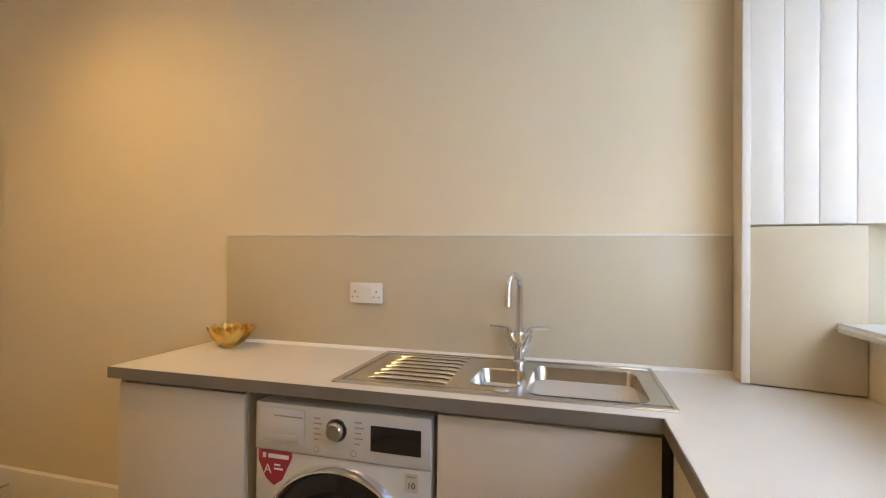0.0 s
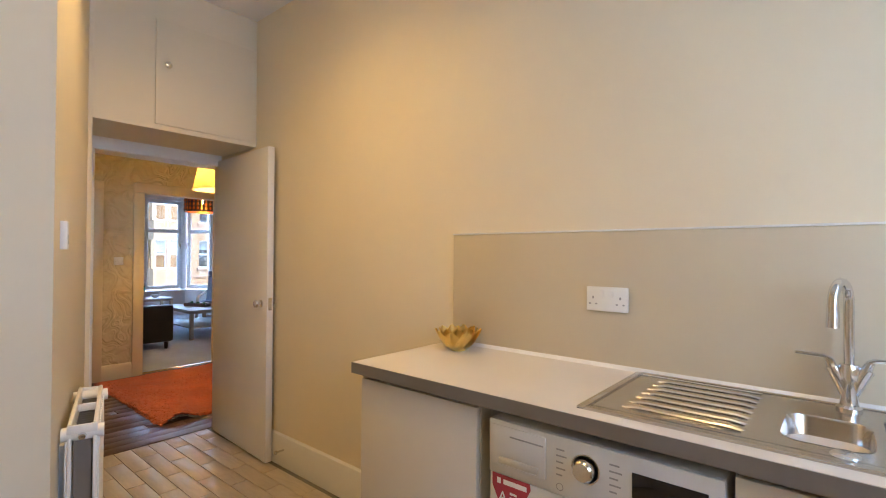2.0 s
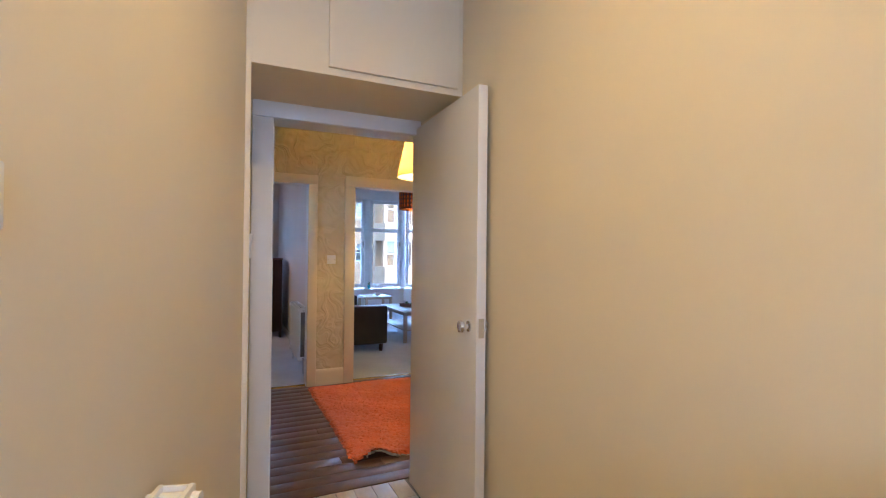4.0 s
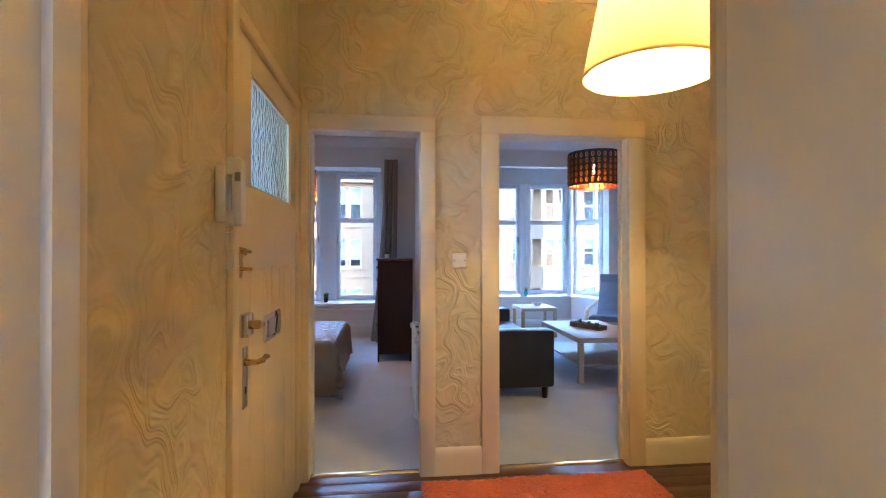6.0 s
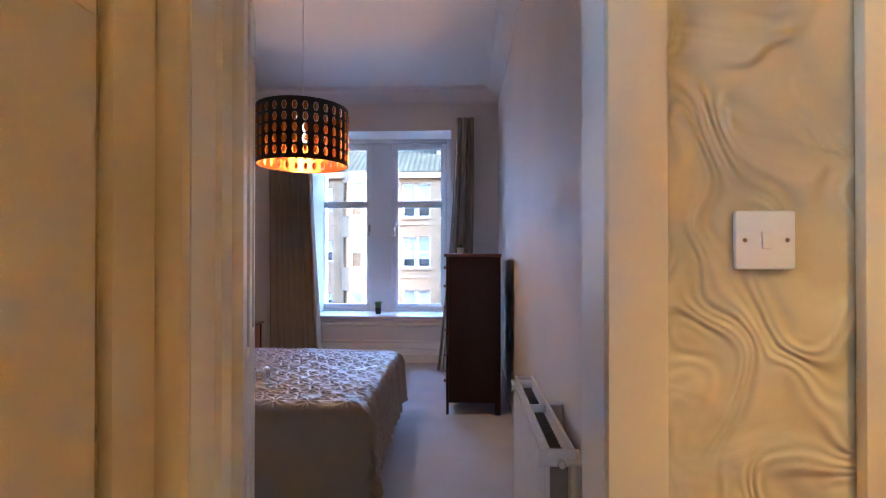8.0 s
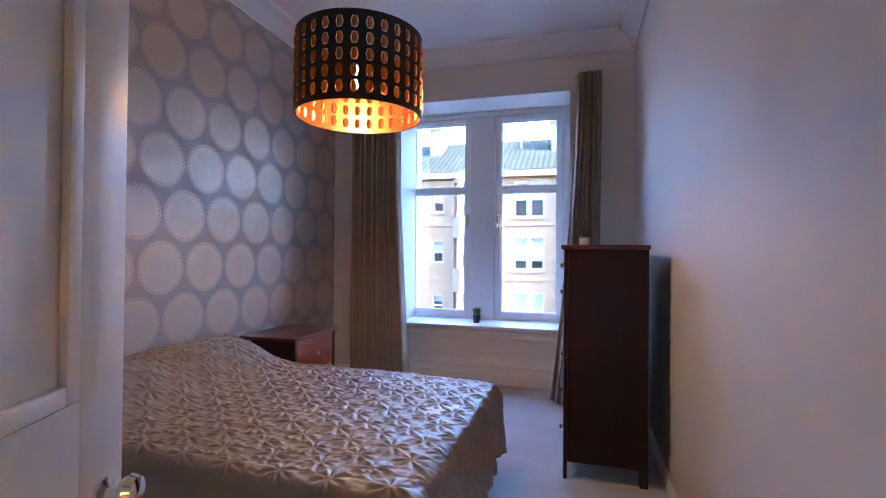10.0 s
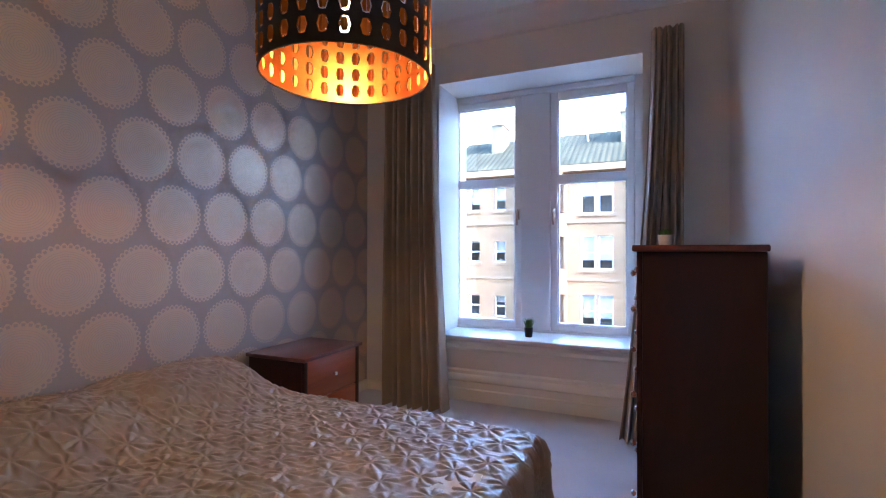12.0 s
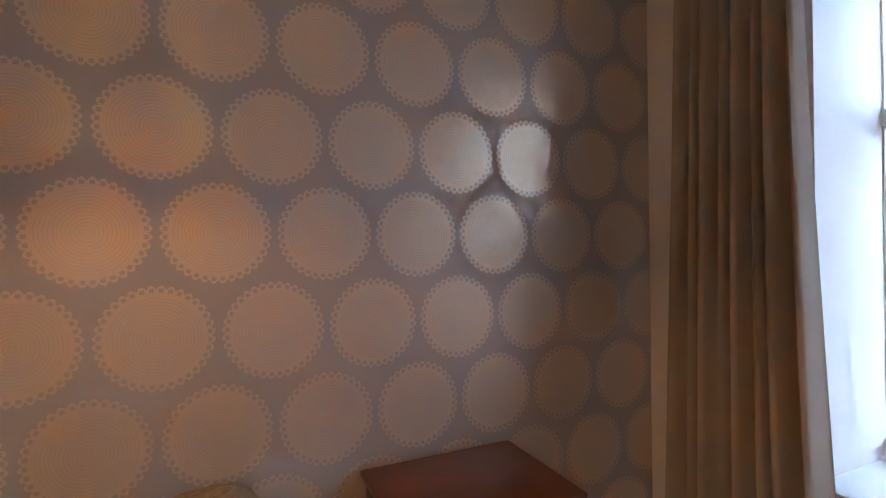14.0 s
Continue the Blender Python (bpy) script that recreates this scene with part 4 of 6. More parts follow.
def tray(bm, x0, x1, y0, y1, top, bottom, r, draft=0.02, n=6):
    """An open bowl with rounded corners, its rim at the top."""
    def loop(off, z):
        pts = []
        for cx, cy, a0 in ((x1 - r, y1 - r, 0), (x0 + r, y1 - r, 90), (x0 + r, y0 + r, 180), (x1 - r, y0 + r, 270)):
            for i in range(n + 1):
                a = radians(a0 + 90 * i / n)
                pts.append((cx + (r - off) * math.cos(a), cy + (r - off) * math.sin(a), z))
        return [bm.verts.new(p) for p in pts]
    rings = [loop(0, top), loop(0.004, top - 0.006), loop(draft * 0.7, bottom + 0.03), loop(draft, bottom + 0.012), loop(draft + 0.02, bottom)]
    m = len(rings[0])
    for a, c in zip(rings, rings[1:]):
        for i in range(m):
            bm.faces.new((a[i], c[i], c[(i + 1) % m], a[(i + 1) % m]))
    bm.faces.new(rings[-1])
    return rings[0]


def sink():
    s = thing("sink", "stainless steel one and a half bowl inset sink with drainer", "sink")
    z = TOP + 0.005
    bm = bmesh.new()
    X0, X1, Y0, Y1 = -0.507, -0.035, -6.345, -5.347
    # deck as bars around the bowls, and a ribbed drainer
    b1, b2 = (-0.465, -0.105, -6.285, -5.945), (-0.415, -0.195, -5.925, -5.765)
    box(bm, X0, b1[0], Y0, Y1, TOP, z, 0.002)
    box(bm, b1[1], X1, Y0, -5.70, TOP, z)
    box(bm, b1[0], b1[1], Y0, b1[2], TOP, z)
    box(bm, b1[0], b1[1], b1[3], b2[2], TOP, z)
    box(bm, b1[0], b2[0], b2[2], b2[3], TOP, z), box(bm, b2[1], b1[1], b2[2], b2[3], TOP, z)
    box(bm, b1[0], b1[1], b2[3], -5.70, TOP, z)
    box(bm, X0, X1, Y1 - 0.02, Y1, TOP, z + 0.002, 0.002), box(bm, X1 - 0.012, X1, Y0, Y1 - 0.0205, z - 0.001, z + 0.003, 0.001)
    box(bm, X0, X0 + 0.012, Y0, Y1 - 0.0205, z - 0.001, z + 0.003, 0.001), box(bm, X0 + 0.013, X1 - 0.013, Y0, Y0 + 0.012, z - 0.001, z + 0.003, 0.001)
    part("deck", bm, "steel", s)
    bm = bmesh.new()
    box(bm, b1[0], X1 - 0.013, -5.70, Y1 - 0.0205, TOP, z - 0.003)
    part("drainer", bm, "steel", s)
    for i in range(7):
        x = -0.415 + 0.052 * i
        bm = bmesh.new()
        tube(bm, arc(lambda q: (x, -5.715 + q * 0.28, z - 0.005 + 0.006 * min(1, 8 * q, 8 * (1 - q))), 14), 0.011, 8, 0.5)
        part("rib", bm, "steel", s)
    for nm, q, d in (("main_bowl", b1, 0.165), ("half_bowl", b2, 0.12)):
        bm = bmesh.new()
        tray(bm, q[0], q[1], q[2], q[3], z + 0.001, z - d, 0.045)
        lathe(bm, [(0, 0.003), (0.02, 0.003), (0.032, 0.002), (0.036, 0.0), (0.04, 0.0)], 20, ((q[0] + q[1]) / 2, (q[2] + q[3]) / 2, z - d + 0.001))
        part(nm, bm, "steel", s)
        # corner fillets close the deck round the bowl
        for cx, cy, sx, sy in ((q[0], q[2], 1, 1), (q[1], q[2], -1, 1), (q[0], q[3], 1, -1), (q[1], q[3], -1, -1)):
            r = 0.045
            fan = [(cx, cy)] + [(cx + sx * (r - r * math.cos(radians(90 * k / 6))), cy + sy * (r - r * math.sin(radians(90 * k / 6)))) for k in range(7)]
            part("corner_fillet", prism(bmesh.new(), fan if sx * sy < 0 else fan[::-1], TOP + 0.001, z), "steel", s, smooth=0)
    bm = lathe(bmesh.new(), [(0, 0.006), (0.018, 0.006), (0.024, 0.003), (0.026, 0.0)], 20, (-0.445, -5.875, z))
    part("tap_hole_cap", bm, "chrome", s)
    return s


sink()


def tap():
    t = thing("kitchen_tap", "chrome swan-neck mixer tap with two levers", "tap", pose(-0.072, -5.885, TOP + 0.005))
    bm = lathe(bmesh.new(), [(0.0, 0.0), (0.027, 0.0), (0.027, 0.006), (0.02, 0.012), (0.019, 0.05), (0.024, 0.10), (0.02, 0.115), (0.0, 0.118)], 24)
    part("body", bm, "chrome", t)
    swing = [(0, 0.10), (0, 0.18), (0, 0.25)] + arc(lambda q: (0.05 - 0.05 * math.cos(math.pi * q), 0.275 + 0.05 * math.sin(math.pi * q)), 12) + [(0.10, 0.25), (0.102, 0.215)]
    path = [(-0.95 * d, 0.31 * d, z) for d, z in swing]
    bm = tube(bmesh.new(), path, [0.0115] * (len(path) - 2) + [0.013, 0.014], 14)
    part("spout", bm, "chrome", t)
    for s in (-1, 1):
        bm = tube(bmesh.new(), [(0, 0, 0.02), (0, s * 0.018, 0.07), (0, s * 0.034, 0.105)], [0.012, 0.016, 0.017], 14)
        arm = part("valve", bm, "chrome", t)
        bm = tube(bmesh.new(), [(0, s * 0.034, 0.105), (0, s * 0.04, 0.122), (0, s * 0.05, 0.13), (0, s * 0.11, 0.133)], [0.012, 0.01, 0.006, 0.006], 10)
        part("lever", bm, "chrome", arm)
    return t


tap()


def socket():
    s = thing("double_socket", "white double power socket on the splashback", "socket", pose(-0.0121, -5.24, 1.193, 0, 0, -90))
    part("plate", box(bmesh.new(), -0.0735, 0.0735, -0.012, -0.0, -0.043, 0.043, 0.004), "plastic", s)
    for x in (-0.016, 0.016):
        part("switch", box(bmesh.new(), x - 0.008, x + 0.008, -0.0155, -0.011, 0.006, 0.03, 0.002), "plastic", s)
    for x in (-0.048, 0.048):
        bm = bmesh.new()
        box(bm, x - 0.003, x + 0.003, -0.0126, -0.0118, 0.0, 0.009)
        box(bm, x - 0.015, x - 0.008, -0.0126, -0.0118, -0.02, -0.015), box(bm, x + 0.008, x + 0.015, -0.0126, -0.0118, -0.02, -0.015)
        part("pin_holes", bm, "print", s)
    return s


socket()


def text_mesh(body, size, align="LEFT"):
    cu = bpy.data.curves.new("lettering", "FONT")
    cu.body, cu.size, cu.extrude, cu.align_x = body, size, 0.0004, align
    ob = bpy.data.objects.new("lettering", cu)
    dep = bpy.context.evaluated_depsgraph_get()
    scene.collection.objects.link(ob)
    dep.update()
    me = bpy.data.meshes.new_from_object(ob.evaluated_get(dep))
    bpy.data.objects.remove(ob)
    bpy.data.curves.remove(cu)
    return me


def washing_machine():
    """Local x across the front, y into the machine, z up; front face at y = 0."""
    w = thing("washing_machine", "silver front-loading washing machine under the worktop", "washing machine", pose(-0.54, -5.395, 0, 0, 0, -90))
    W, H = 0.292, 0.884
    part("body", box(bmesh.new(), -W, W, 0.012, 0.50, 0.02, H, 0.006), "silver_plastic", w)
    part("control_panel", box(bmesh.new(), -W, W, -0.004, 0.012, 0.735, H, 0.004), "silver_plastic", w)
    part("front_panel", box(bmesh.new(), -W, W, 0.0, 0.0118, 0.10, 0.733, 0.004), "silver_plastic", w)
    part("kick_panel", box(bmesh.new(), -W, W, 0.004, 0.0118, 0.022, 0.098, 0.003), "silver_plastic", w)
    dr = part("drawer", box(bmesh.new(), -W + 0.01, -0.115, -0.008, -0.0035, 0.76, H - 0.012, 0.003), "silver_plastic", w)
    part("drawer_grip", box(bmesh.new(), -W + 0.035, -0.135, -0.0095, -0.0075, 0.768, 0.787, 0.002), "grey_plate", dr)
    part("display", box(bmesh.new(), 0.105, 0.262, -0.0065, -0.0035, 0.772, 0.848, 0.001), "display", w, "black glossy display")
    bm = lathe(bmesh.new(), [(0, 0.028), (0.022, 0.028), (0.026, 0.024), (0.028, 0.0), (0.036, 0.0), (0.036, 0.004), (0.033, 0.004)], 32, (-0.006, -0.004, 0.822), Euler((radians(90), 0, 0)).to_matrix())
    part("dial", bm, "chrome", w, "round chrome programme dial")
    for i in range(5):
        for x, n in ((-0.085, 0.028), (0.052, 0.03)):
            part("print_bar", box(bmesh.new(), x, x + n * (0.6 + 0.1 * ((i * 3) % 5)), -0.0046, -0.0038, 0.785 + 0.016 * i, 0.789 + 0.016 * i), "print", w, smooth=0)
    part("print_bar", box(bmesh.new(), -W + 0.07, -0.12, -0.0086, -0.0078, 0.845, 0.849), "print", w, smooth=0)
    for x in (-0.075, 0.05):
        bm = lathe(bmesh.new(), [(0.008, 0.0008), (0.01, 0.0008), (0.01, 0), (0.008, 0)], 16, (x, -0.004, 0.757), Euler((radians(90), 0, 0)).to_matrix())
        part("button", bm, "print", w)
    # door: chrome ring and dark bowl glass
    R = Euler((radians(90), 0, 0)).to_matrix()
    c = (0.0, 0.0, 0.46)
    ring = part("door_ring", lathe(bmesh.new(), [(0.255, 0.0), (0.255, 0.018), (0.250, 0.032), (0.244, 0.034), (0.238, 0.026), (0.238, 0.0)], 64, c, R), "chrome", w, "chrome porthole ring")
    part("door_glass", lathe(bmesh.new(), [(0.239, 0.014), (0.215, 0.026), (0.18, 0.030), (0.10, 0.035), (0.0, 0.037)], 48, c, R), "black_gloss", ring, "dark porthole glass")
    # red shield sticker, with its lettering, and the small badge
    st = thing("energy_sticker", "dark red shield-shaped sticker with white letters", "sticker", pose(-0.54, -5.395, 0, 0, 0, -90) @ pose(0.065, 0, -0.155) @ Matrix.Diagonal((1.22, 1, 1.22, 1)))
    bm = prism(bmesh.new(), [(-0.285, 0.728), (-0.285, 0.70), (-0.262, 0.655), (-0.238, 0.638), (-0.214, 0.655), (-0.185, 0.715), (-0.187, 0.728)], 0, 0.0008)
    bmesh.ops.rotate(bm, verts=bm.verts, cent=(0, 0, 0), matrix=Euler((radians(90), 0, 0)).to_matrix())
    part("shield", bm, "sticker", st, smooth=0)
    for body, size, x, z in (("TurboWash", 0.0, 0, 0), ("A", 0.034, -0.268, 0.668)):
        if size:
            me = text_mesh(body, size)
            me.materials.append(M["plastic"])
            ob = new("letter", me)
            ob.parent, ob.location, ob.rotation_euler = st, (x, -0.0012, z), (radians(90), 0, 0)
    for x0, x1, z0, z1 in ((-0.255, -0.195, 0.708, 0.719), (-0.272, -0.262, 0.707, 0.72), (-0.238, -0.22, 0.689, 0.694), (-0.238, -0.212, 0.679, 0.684)):
        part("letter_bar", box(bmesh.new(), x0, x1, -0.0013, -0.0007, z0, z1), "plastic", st, smooth=0)
    bd = thing("warranty_badge", "small pale badge with the number ten", "sticker", pose(-0.54, -5.395, 0, 0, 0, -90))
    part("plate", box(bmesh.new(), 0.212, 0.252, -0.0008, -0.0001, 0.665, 0.72), "grey_plate", bd, smooth=0)
    me = text_mesh("10", 0.026, "CENTER")
    me.materials.append(M["black"])
    ob = new("number", me)
    ob.parent, ob.location, ob.rotation_euler = bd, (0.232, -0.0012, 0.676), (radians(90), 0, 0)
    part("letter_bar", box(bmesh.new(), 0.219, 0.245, -0.0013, -0.0007, 0.708, 0.712), "print", bd, smooth=0)
    return w


washing_machine()


def gold_bowl():
    """A bowl of overlapping metal petals."""
    b = thing("petal_bowl", "gold metal bowl of overlapping round petals", "bowl", pose(-0.135, -4.668, TOP) @ Matrix.Scale(0.93, 4))
    part("base", lathe(bmesh.new(), [(0, 0.004), (0.03, 0.004), (0.04, 0.010), (0.055, 0.022), (0.056, 0.026), (0.04, 0.013), (0.03, 0.0), (0, 0.0)], 28), "gold", b)
    me = bmesh.new()
    pts = []
    for i in range(7):
        v = i / 6
        w = 0.034 * math.sin(math.pi * min(1, 0.25 + 0.75 * v)) ** 0.7 * (1.0 if v < 0.99 else 0.35) + 0.004
        r, z = 0.035 + 0.055 * v ** 0.8, 0.012 + 0.085 * v ** 1.25
        pts.append([(r - 0.006 * (k / 2) ** 2, w * k / 2, z + 0.004 * (k / 2) ** 2) for k in (-2, -1, 0, 1, 2)])
    rows = [[me.verts.new(p) for p in row] for row in pts]
    for a, c in zip(rows, rows[1:]):
        for k in range(4):
            me.faces.new((a[k], a[k + 1], c[k + 1], c[k]))
    bmesh.ops.solidify(me, geom=me.faces[:], thickness=0.0012)
    me = mesh_of("petal", me, "gold", 50)
    for ring, n, tilt, up, s in ((0, 8, 8, 0.002, 0.80), (1, 9, 0, 0.004, 0.98), (2, 9, -8, 0.0, 1.04)):
        for i in range(n):
            ob = new("petal", me)
            ob.parent = b
            ob.matrix_local = pose(0, 0, up, 0, 0, 360 / n * (i + 0.5 * ring)) @ pose(0.02, 0, 0, 0, -tilt, 0) @ pose(-0.02, 0, 0) @ Matrix.Scale(s, 4)
    return b


gold_bowl()


def radiator(name, label, place, length, height, gap=0.0):
    """A double panel radiator; local x along, y from the wall (0) outwards, z from the floor."""
    r = thing(name, label, "radiator", place)
    z0 = 0.12
    for y in (0.035, 0.10):
        bm = bmesh.new()
        n = int(length / 0.033)
        box(bm, 0, length, y - 0.006, y + 0.006, z0, z0 + height, 0.004)
        for i in range(n):
            x = length * (i + 0.5) / n
            s = 1 if y > 0.06 else -1
            ya, yb = sorted((y + s * 0.0055, y + s * 0.012))
            box(bm, x - 0.010, x + 0.010, ya, yb, z0 + 0.035, z0 + height - 0.035, 0.003)
        part("panel", bm, "radiator", r)
    bm = bmesh.new()
    n = int(length / 0.025)
    for i in range(n):
        x = length * (i + 0.5) / n
        box(bm, x - 0.001, x + 0.001, 0.045, 0.09, z0 + 0.03, z0 + height - 0.035)
    part("convector_fins", bm, "worktop_edge", r, smooth=0)
    for x in (0.0, length * 0.5, length - 0.004):
        bm = box(bmesh.new(), x - 0.003, x + 0.007, 0.0285, 0.1065, z0 + height - 0.03, z0 + height - 0.004, 0.002)
        part("top_strap", bm, "radiator", r)
    for x in (0.02, length - 0.02):
        for z in (z0 + height - 0.035, z0 + 0.035):
            bm = lathe(bmesh.new(), [(0, -0.055), (0.022, -0.055), (0.022, 0.055), (0, 0.055)], 18, (x, 0.068, z), Euler((radians(90), 0, 0)).to_matrix())
            part("end_boss", bm, "radiator", r)
    for x in (-0.03, length + 0.03):
        bm = tube(bmesh.new(), [(x + (0.05 if x < 0 else -0.05), 0.068, z0 + 0.035), (x, 0.068, z0 + 0.035), (x, 0.068, z0 - 0.02), (x, 0.068, 0.0)], [0.012, 0.013, 0.008, 0.008], 12)
        part("valve", bm, "chrome", r, "chrome radiator valve")
    for x in (length * 0.15, length * 0.85):
        bm = box(bmesh.new(), x - 0.015, x + 0.015, -gap, 0.03, z0 + 0.05, z0 + height - 0.08)
        part("bracket", bm, "radiator", r, smooth=0)
    lathe_bm = lathe(bmesh.new(), [(0, 0.0), (0.009, 0.0), (0.011, 0.012), (0.009, 0.024), (0, 0.025)], 14, (-0.004, 0.068, z0 + height - 0.035), Euler((0, radians(-90), 0)).to_matrix())
    part("bleed_plug", lathe_bm, "chrome", r)
    return r


ang = math.degrees(math.atan2(-2.775 + 4.195, -0.955 + 1.355))
radiator("radiator", "white double-panel radiator on the angled passage wall", pose(-1.315, -4.03, 0, 0, 0, ang) @ Matrix.Diagonal((1, -1, 1, 1)), 0.50, 0.69)
radiator("radiator", "white double-panel radiator by the bedroom door", pose(-0.15, 0.545, 0, 0, 0, 90), 0.73, 0.595, 0.068)


def thermostat():
    t = thing("thermostat", "small white wall thermostat", "thermostat", pose(-1.315, -4.055, 1.40, 0, 0, ang))
    part("case", box(bmesh.new(), 0.014, 0.064, -0.018, 0.004, -0.046, 0.042, 0.004), "plastic", t)
    part("dial_slot", box(bmesh.new(), 0.028, 0.05, -0.0195, -0.0175, -0.03, 0.0, 0.001), "grey_plate", t)
    return t


thermostat()
bm = box(bmesh.new(), -0.953, -0.930, -2.70, -2.672, 0.0, 1.55, 0.003)
box(bm, -0.935, -0.918, -2.70, -2.66, 1.30, 1.40, 0.003)
solo("cable_trunking", bm, "plastic", "white plastic cable trunking beside the doorway", "trunking")

# ---- hall ----


def light_switch():
    s = thing("light_switch", "white square light switch between the doors", "light switch", pose(-0.036, -0.001, 1.249))
    part("plate", box(bmesh.new(), -0.043, 0.043, -0.011, 0.0, -0.043, 0.043, 0.004), "plastic", s)
    part("rocker", box(bmesh.new(), -0.007, 0.007, -0.0145, -0.0105, -0.013, 0.013, 0.002), "plastic", s)
    for x in (-0.03, 0.03):
        part("screw", lathe(bmesh.new(), [(0, 0.001), (0.003, 0.001), (0.0035, 0)], 10, (x, -0.011, 0), Euler((radians(90), 0, 0)).to_matrix()), "steel", s)
    return s


copy_thing(light_switch(), pose(1.86, -0.001, 1.25))


def door_phone():
    p = thing("door_phone", "white wall-mounted entry phone with coiled cord", "entry phone", pose(-0.954, -1.245, 1.47, 0, 0, 90) @ Matrix.Scale(0.92, 4))
    part("base", box(bmesh.new(), -0.034, 0.034, -0.035, 0.0, -0.09, 0.10, 0.010), "plastic", p)
    bm = bmesh.new()
    box(bm, -0.028, 0.028, -0.085, -0.05, -0.10, 0.125, 0.014)
    box(bm, -0.028, 0.028, -0.060, -0.034, 0.065, 0.125, 0.008), box(bm, -0.028, 0.028, -0.060, -0.034, -0.10, -0.045, 0.008)
    part("handset", bm, "plastic", p)
    part("speaker_slot", box(bmesh.new(), -0.0285, -0.0, -0.080, -0.062, 0.045, 0.075, 0.002), "print", p)
    coil = [(0.006 * math.cos(3.1 * i), -0.03 + 0.006 * math.sin(3.1 * i), -0.10 - 0.14 * math.sin(math.pi * i / 90)) for i in range(46)]
    coil += [(0.01 + 0.006 * math.cos(3.1 * i), -0.045 + 0.006 * math.sin(3.1 * i), -0.24 + 0.14 * (i / 45)) for i in range(40)]
    part("cord", tube(bmesh.new(), coil, 0.0042, 6), "plastic", p)
    return p


door_phone()


def pendant_cream():
    p = thing("pendant_lamp", "cream fabric cone pendant lamp, lit", "ceiling lamp", pose(0.552, -1.043, 0))
    z0, z1 = 1.975, 2.285
    part("shade", lathe(bmesh.new(), [(0.250, z0), (0.188, z1), (0.185, z1), (0.247, z0), (0.250, z0)], 56), "shade_cream", p, "cream fabric cone shade")
    bm = bmesh.new()
    lathe(bm, [(0.2515, z0 - 0.002), (0.2515, z0 + 0.008), (0.2455, z0 + 0.008), (0.2455, z0 - 0.002), (0.2515, z0 - 0.002)], 56)
    part("rim", bm, "shade_cream", p)
    bm = tube(bmesh.new(), [(0, 0, 2.20), (0, 0, 2.93)], 0.0035, 8)
    lathe(bm, [(0.0, 2.95), (0.045, 2.95), (0.042, 2.93), (0.012, 2.915), (0, 2.915)], 24)
    part("flex", bm, "plastic", p)
    bm = lathe(bmesh.new(), [(0, 2.205), (0.017, 2.205), (0.02, 2.225), (0.016, 2.265), (0, 2.267)], 18)
    for k in range(3):
        a = math.tau * k / 3
        tube(bm, [(0, 0, 2.24), (0.188 * math.cos(a), 0.188 * math.sin(a), 2.262)], 0.002, 6)
    part("holder", bm, "plastic", p)
    return p


pendant_cream()


def rug():
    """Orange shag rug with one corner turned up."""
    rng = np.random.default_rng(3)
    x0, x1, y0, y1 = -0.265, 1.05, -1.86, -0.10
    nx, ny = 150, 200
    X, Y = np.meshgrid(np.linspace(x0, x1, nx), np.linspace(y0, y1, ny), indexing="ij")
    Z = 0.018 + 0.010 * rng.random(X.shape) + 0.004 * np.sin(X * 9 + 2 * np.sin(Y * 7)) 
    edge = np.minimum.reduce([X - x0, x1 - X, Y - y0, y1 - Y])
    Z *= np.clip(0.2 + edge / 0.03, 0, 1)
    curl = np.clip(1 - (Y - y0) / 0.10, 0, 1) * np.exp(-((X - (x0 + 0.16)) / 0.10) ** 2)
    Z += 0.05 * curl
    Y = Y + 0.05 * curl + 0.010 * rng.standard_normal(Y.shape) * (edge < 0.02)
    X = X + 0.006 * rng.standard_normal(X.shape)
    r = thing("rug", "orange shaggy rug with a turned-up corner", "rug")
    me = grid_mesh("shag_top", np.stack([X, Y, Z + 0.001], -1), "rug")
    ob = new("shag_top", me)
    ob.parent = r
    P = np.stack([X[10:56, :10], Y[10:56, :10] - 0.004, np.maximum(Z[10:56, :10] - 0.016, 0.001)], -1)
    ob = new("backing", grid_mesh("backing", P, "rug_back"))
    ob.parent = r
    return r


rug()



def downlight(x, y):
    f = thing("ceiling_light", "small round white downlight in the kitchen ceiling", "ceiling lamp", pose(x, y, HK), group="kitchen downlights")
    part("bezel", lathe(bmesh.new(), [(0.034, 0.0), (0.048, 0.0), (0.046, -0.006), (0.036, -0.008), (0.034, 0.0)], 28), "plastic", f)
    part("lens", lathe(bmesh.new(), [(0.0, -0.003), (0.034, -0.003), (0.034, 0.0)], 24), "bulb", f, "lit lens")
    return f


downlight(-0.95, -4.05)
downlight(-1.75, -5.35)
# ---- bedroom ----
def quilt_height(U, V):
    """Stitched eight-petal flowers in a staggered lattice: slender puffed petals on flat cloth."""
    best = np.zeros_like(U)
    p = 0.176
    for off in (0.0, 0.5):
        a = (U / p + off) % 1.0 - 0.5
        b = (V / p + off) % 1.0 - 0.5
        r = np.hypot(a, b) * p
        th = np.arctan2(b, a)
        petal = np.clip(1.3 * np.abs(np.cos(4 * th)) ** 1.6 - 0.28, 0, 1)
        reach = np.clip(np.sin(np.clip(r / 0.064, 0, 1) * math.pi), 0, 1) ** 0.6
        best = np.maximum(best, petal ** 0.6 * reach)
    # a wandering stem line links the flowers
    stem = np.abs(((U + V) / p + 0.12 * np.sin(V * 40) + 0.5) % 1.0 - 0.5) * p
    best = np.maximum(best, 0.45 * np.exp(-(stem / 0.006) ** 2))
    return 0.0076 * best


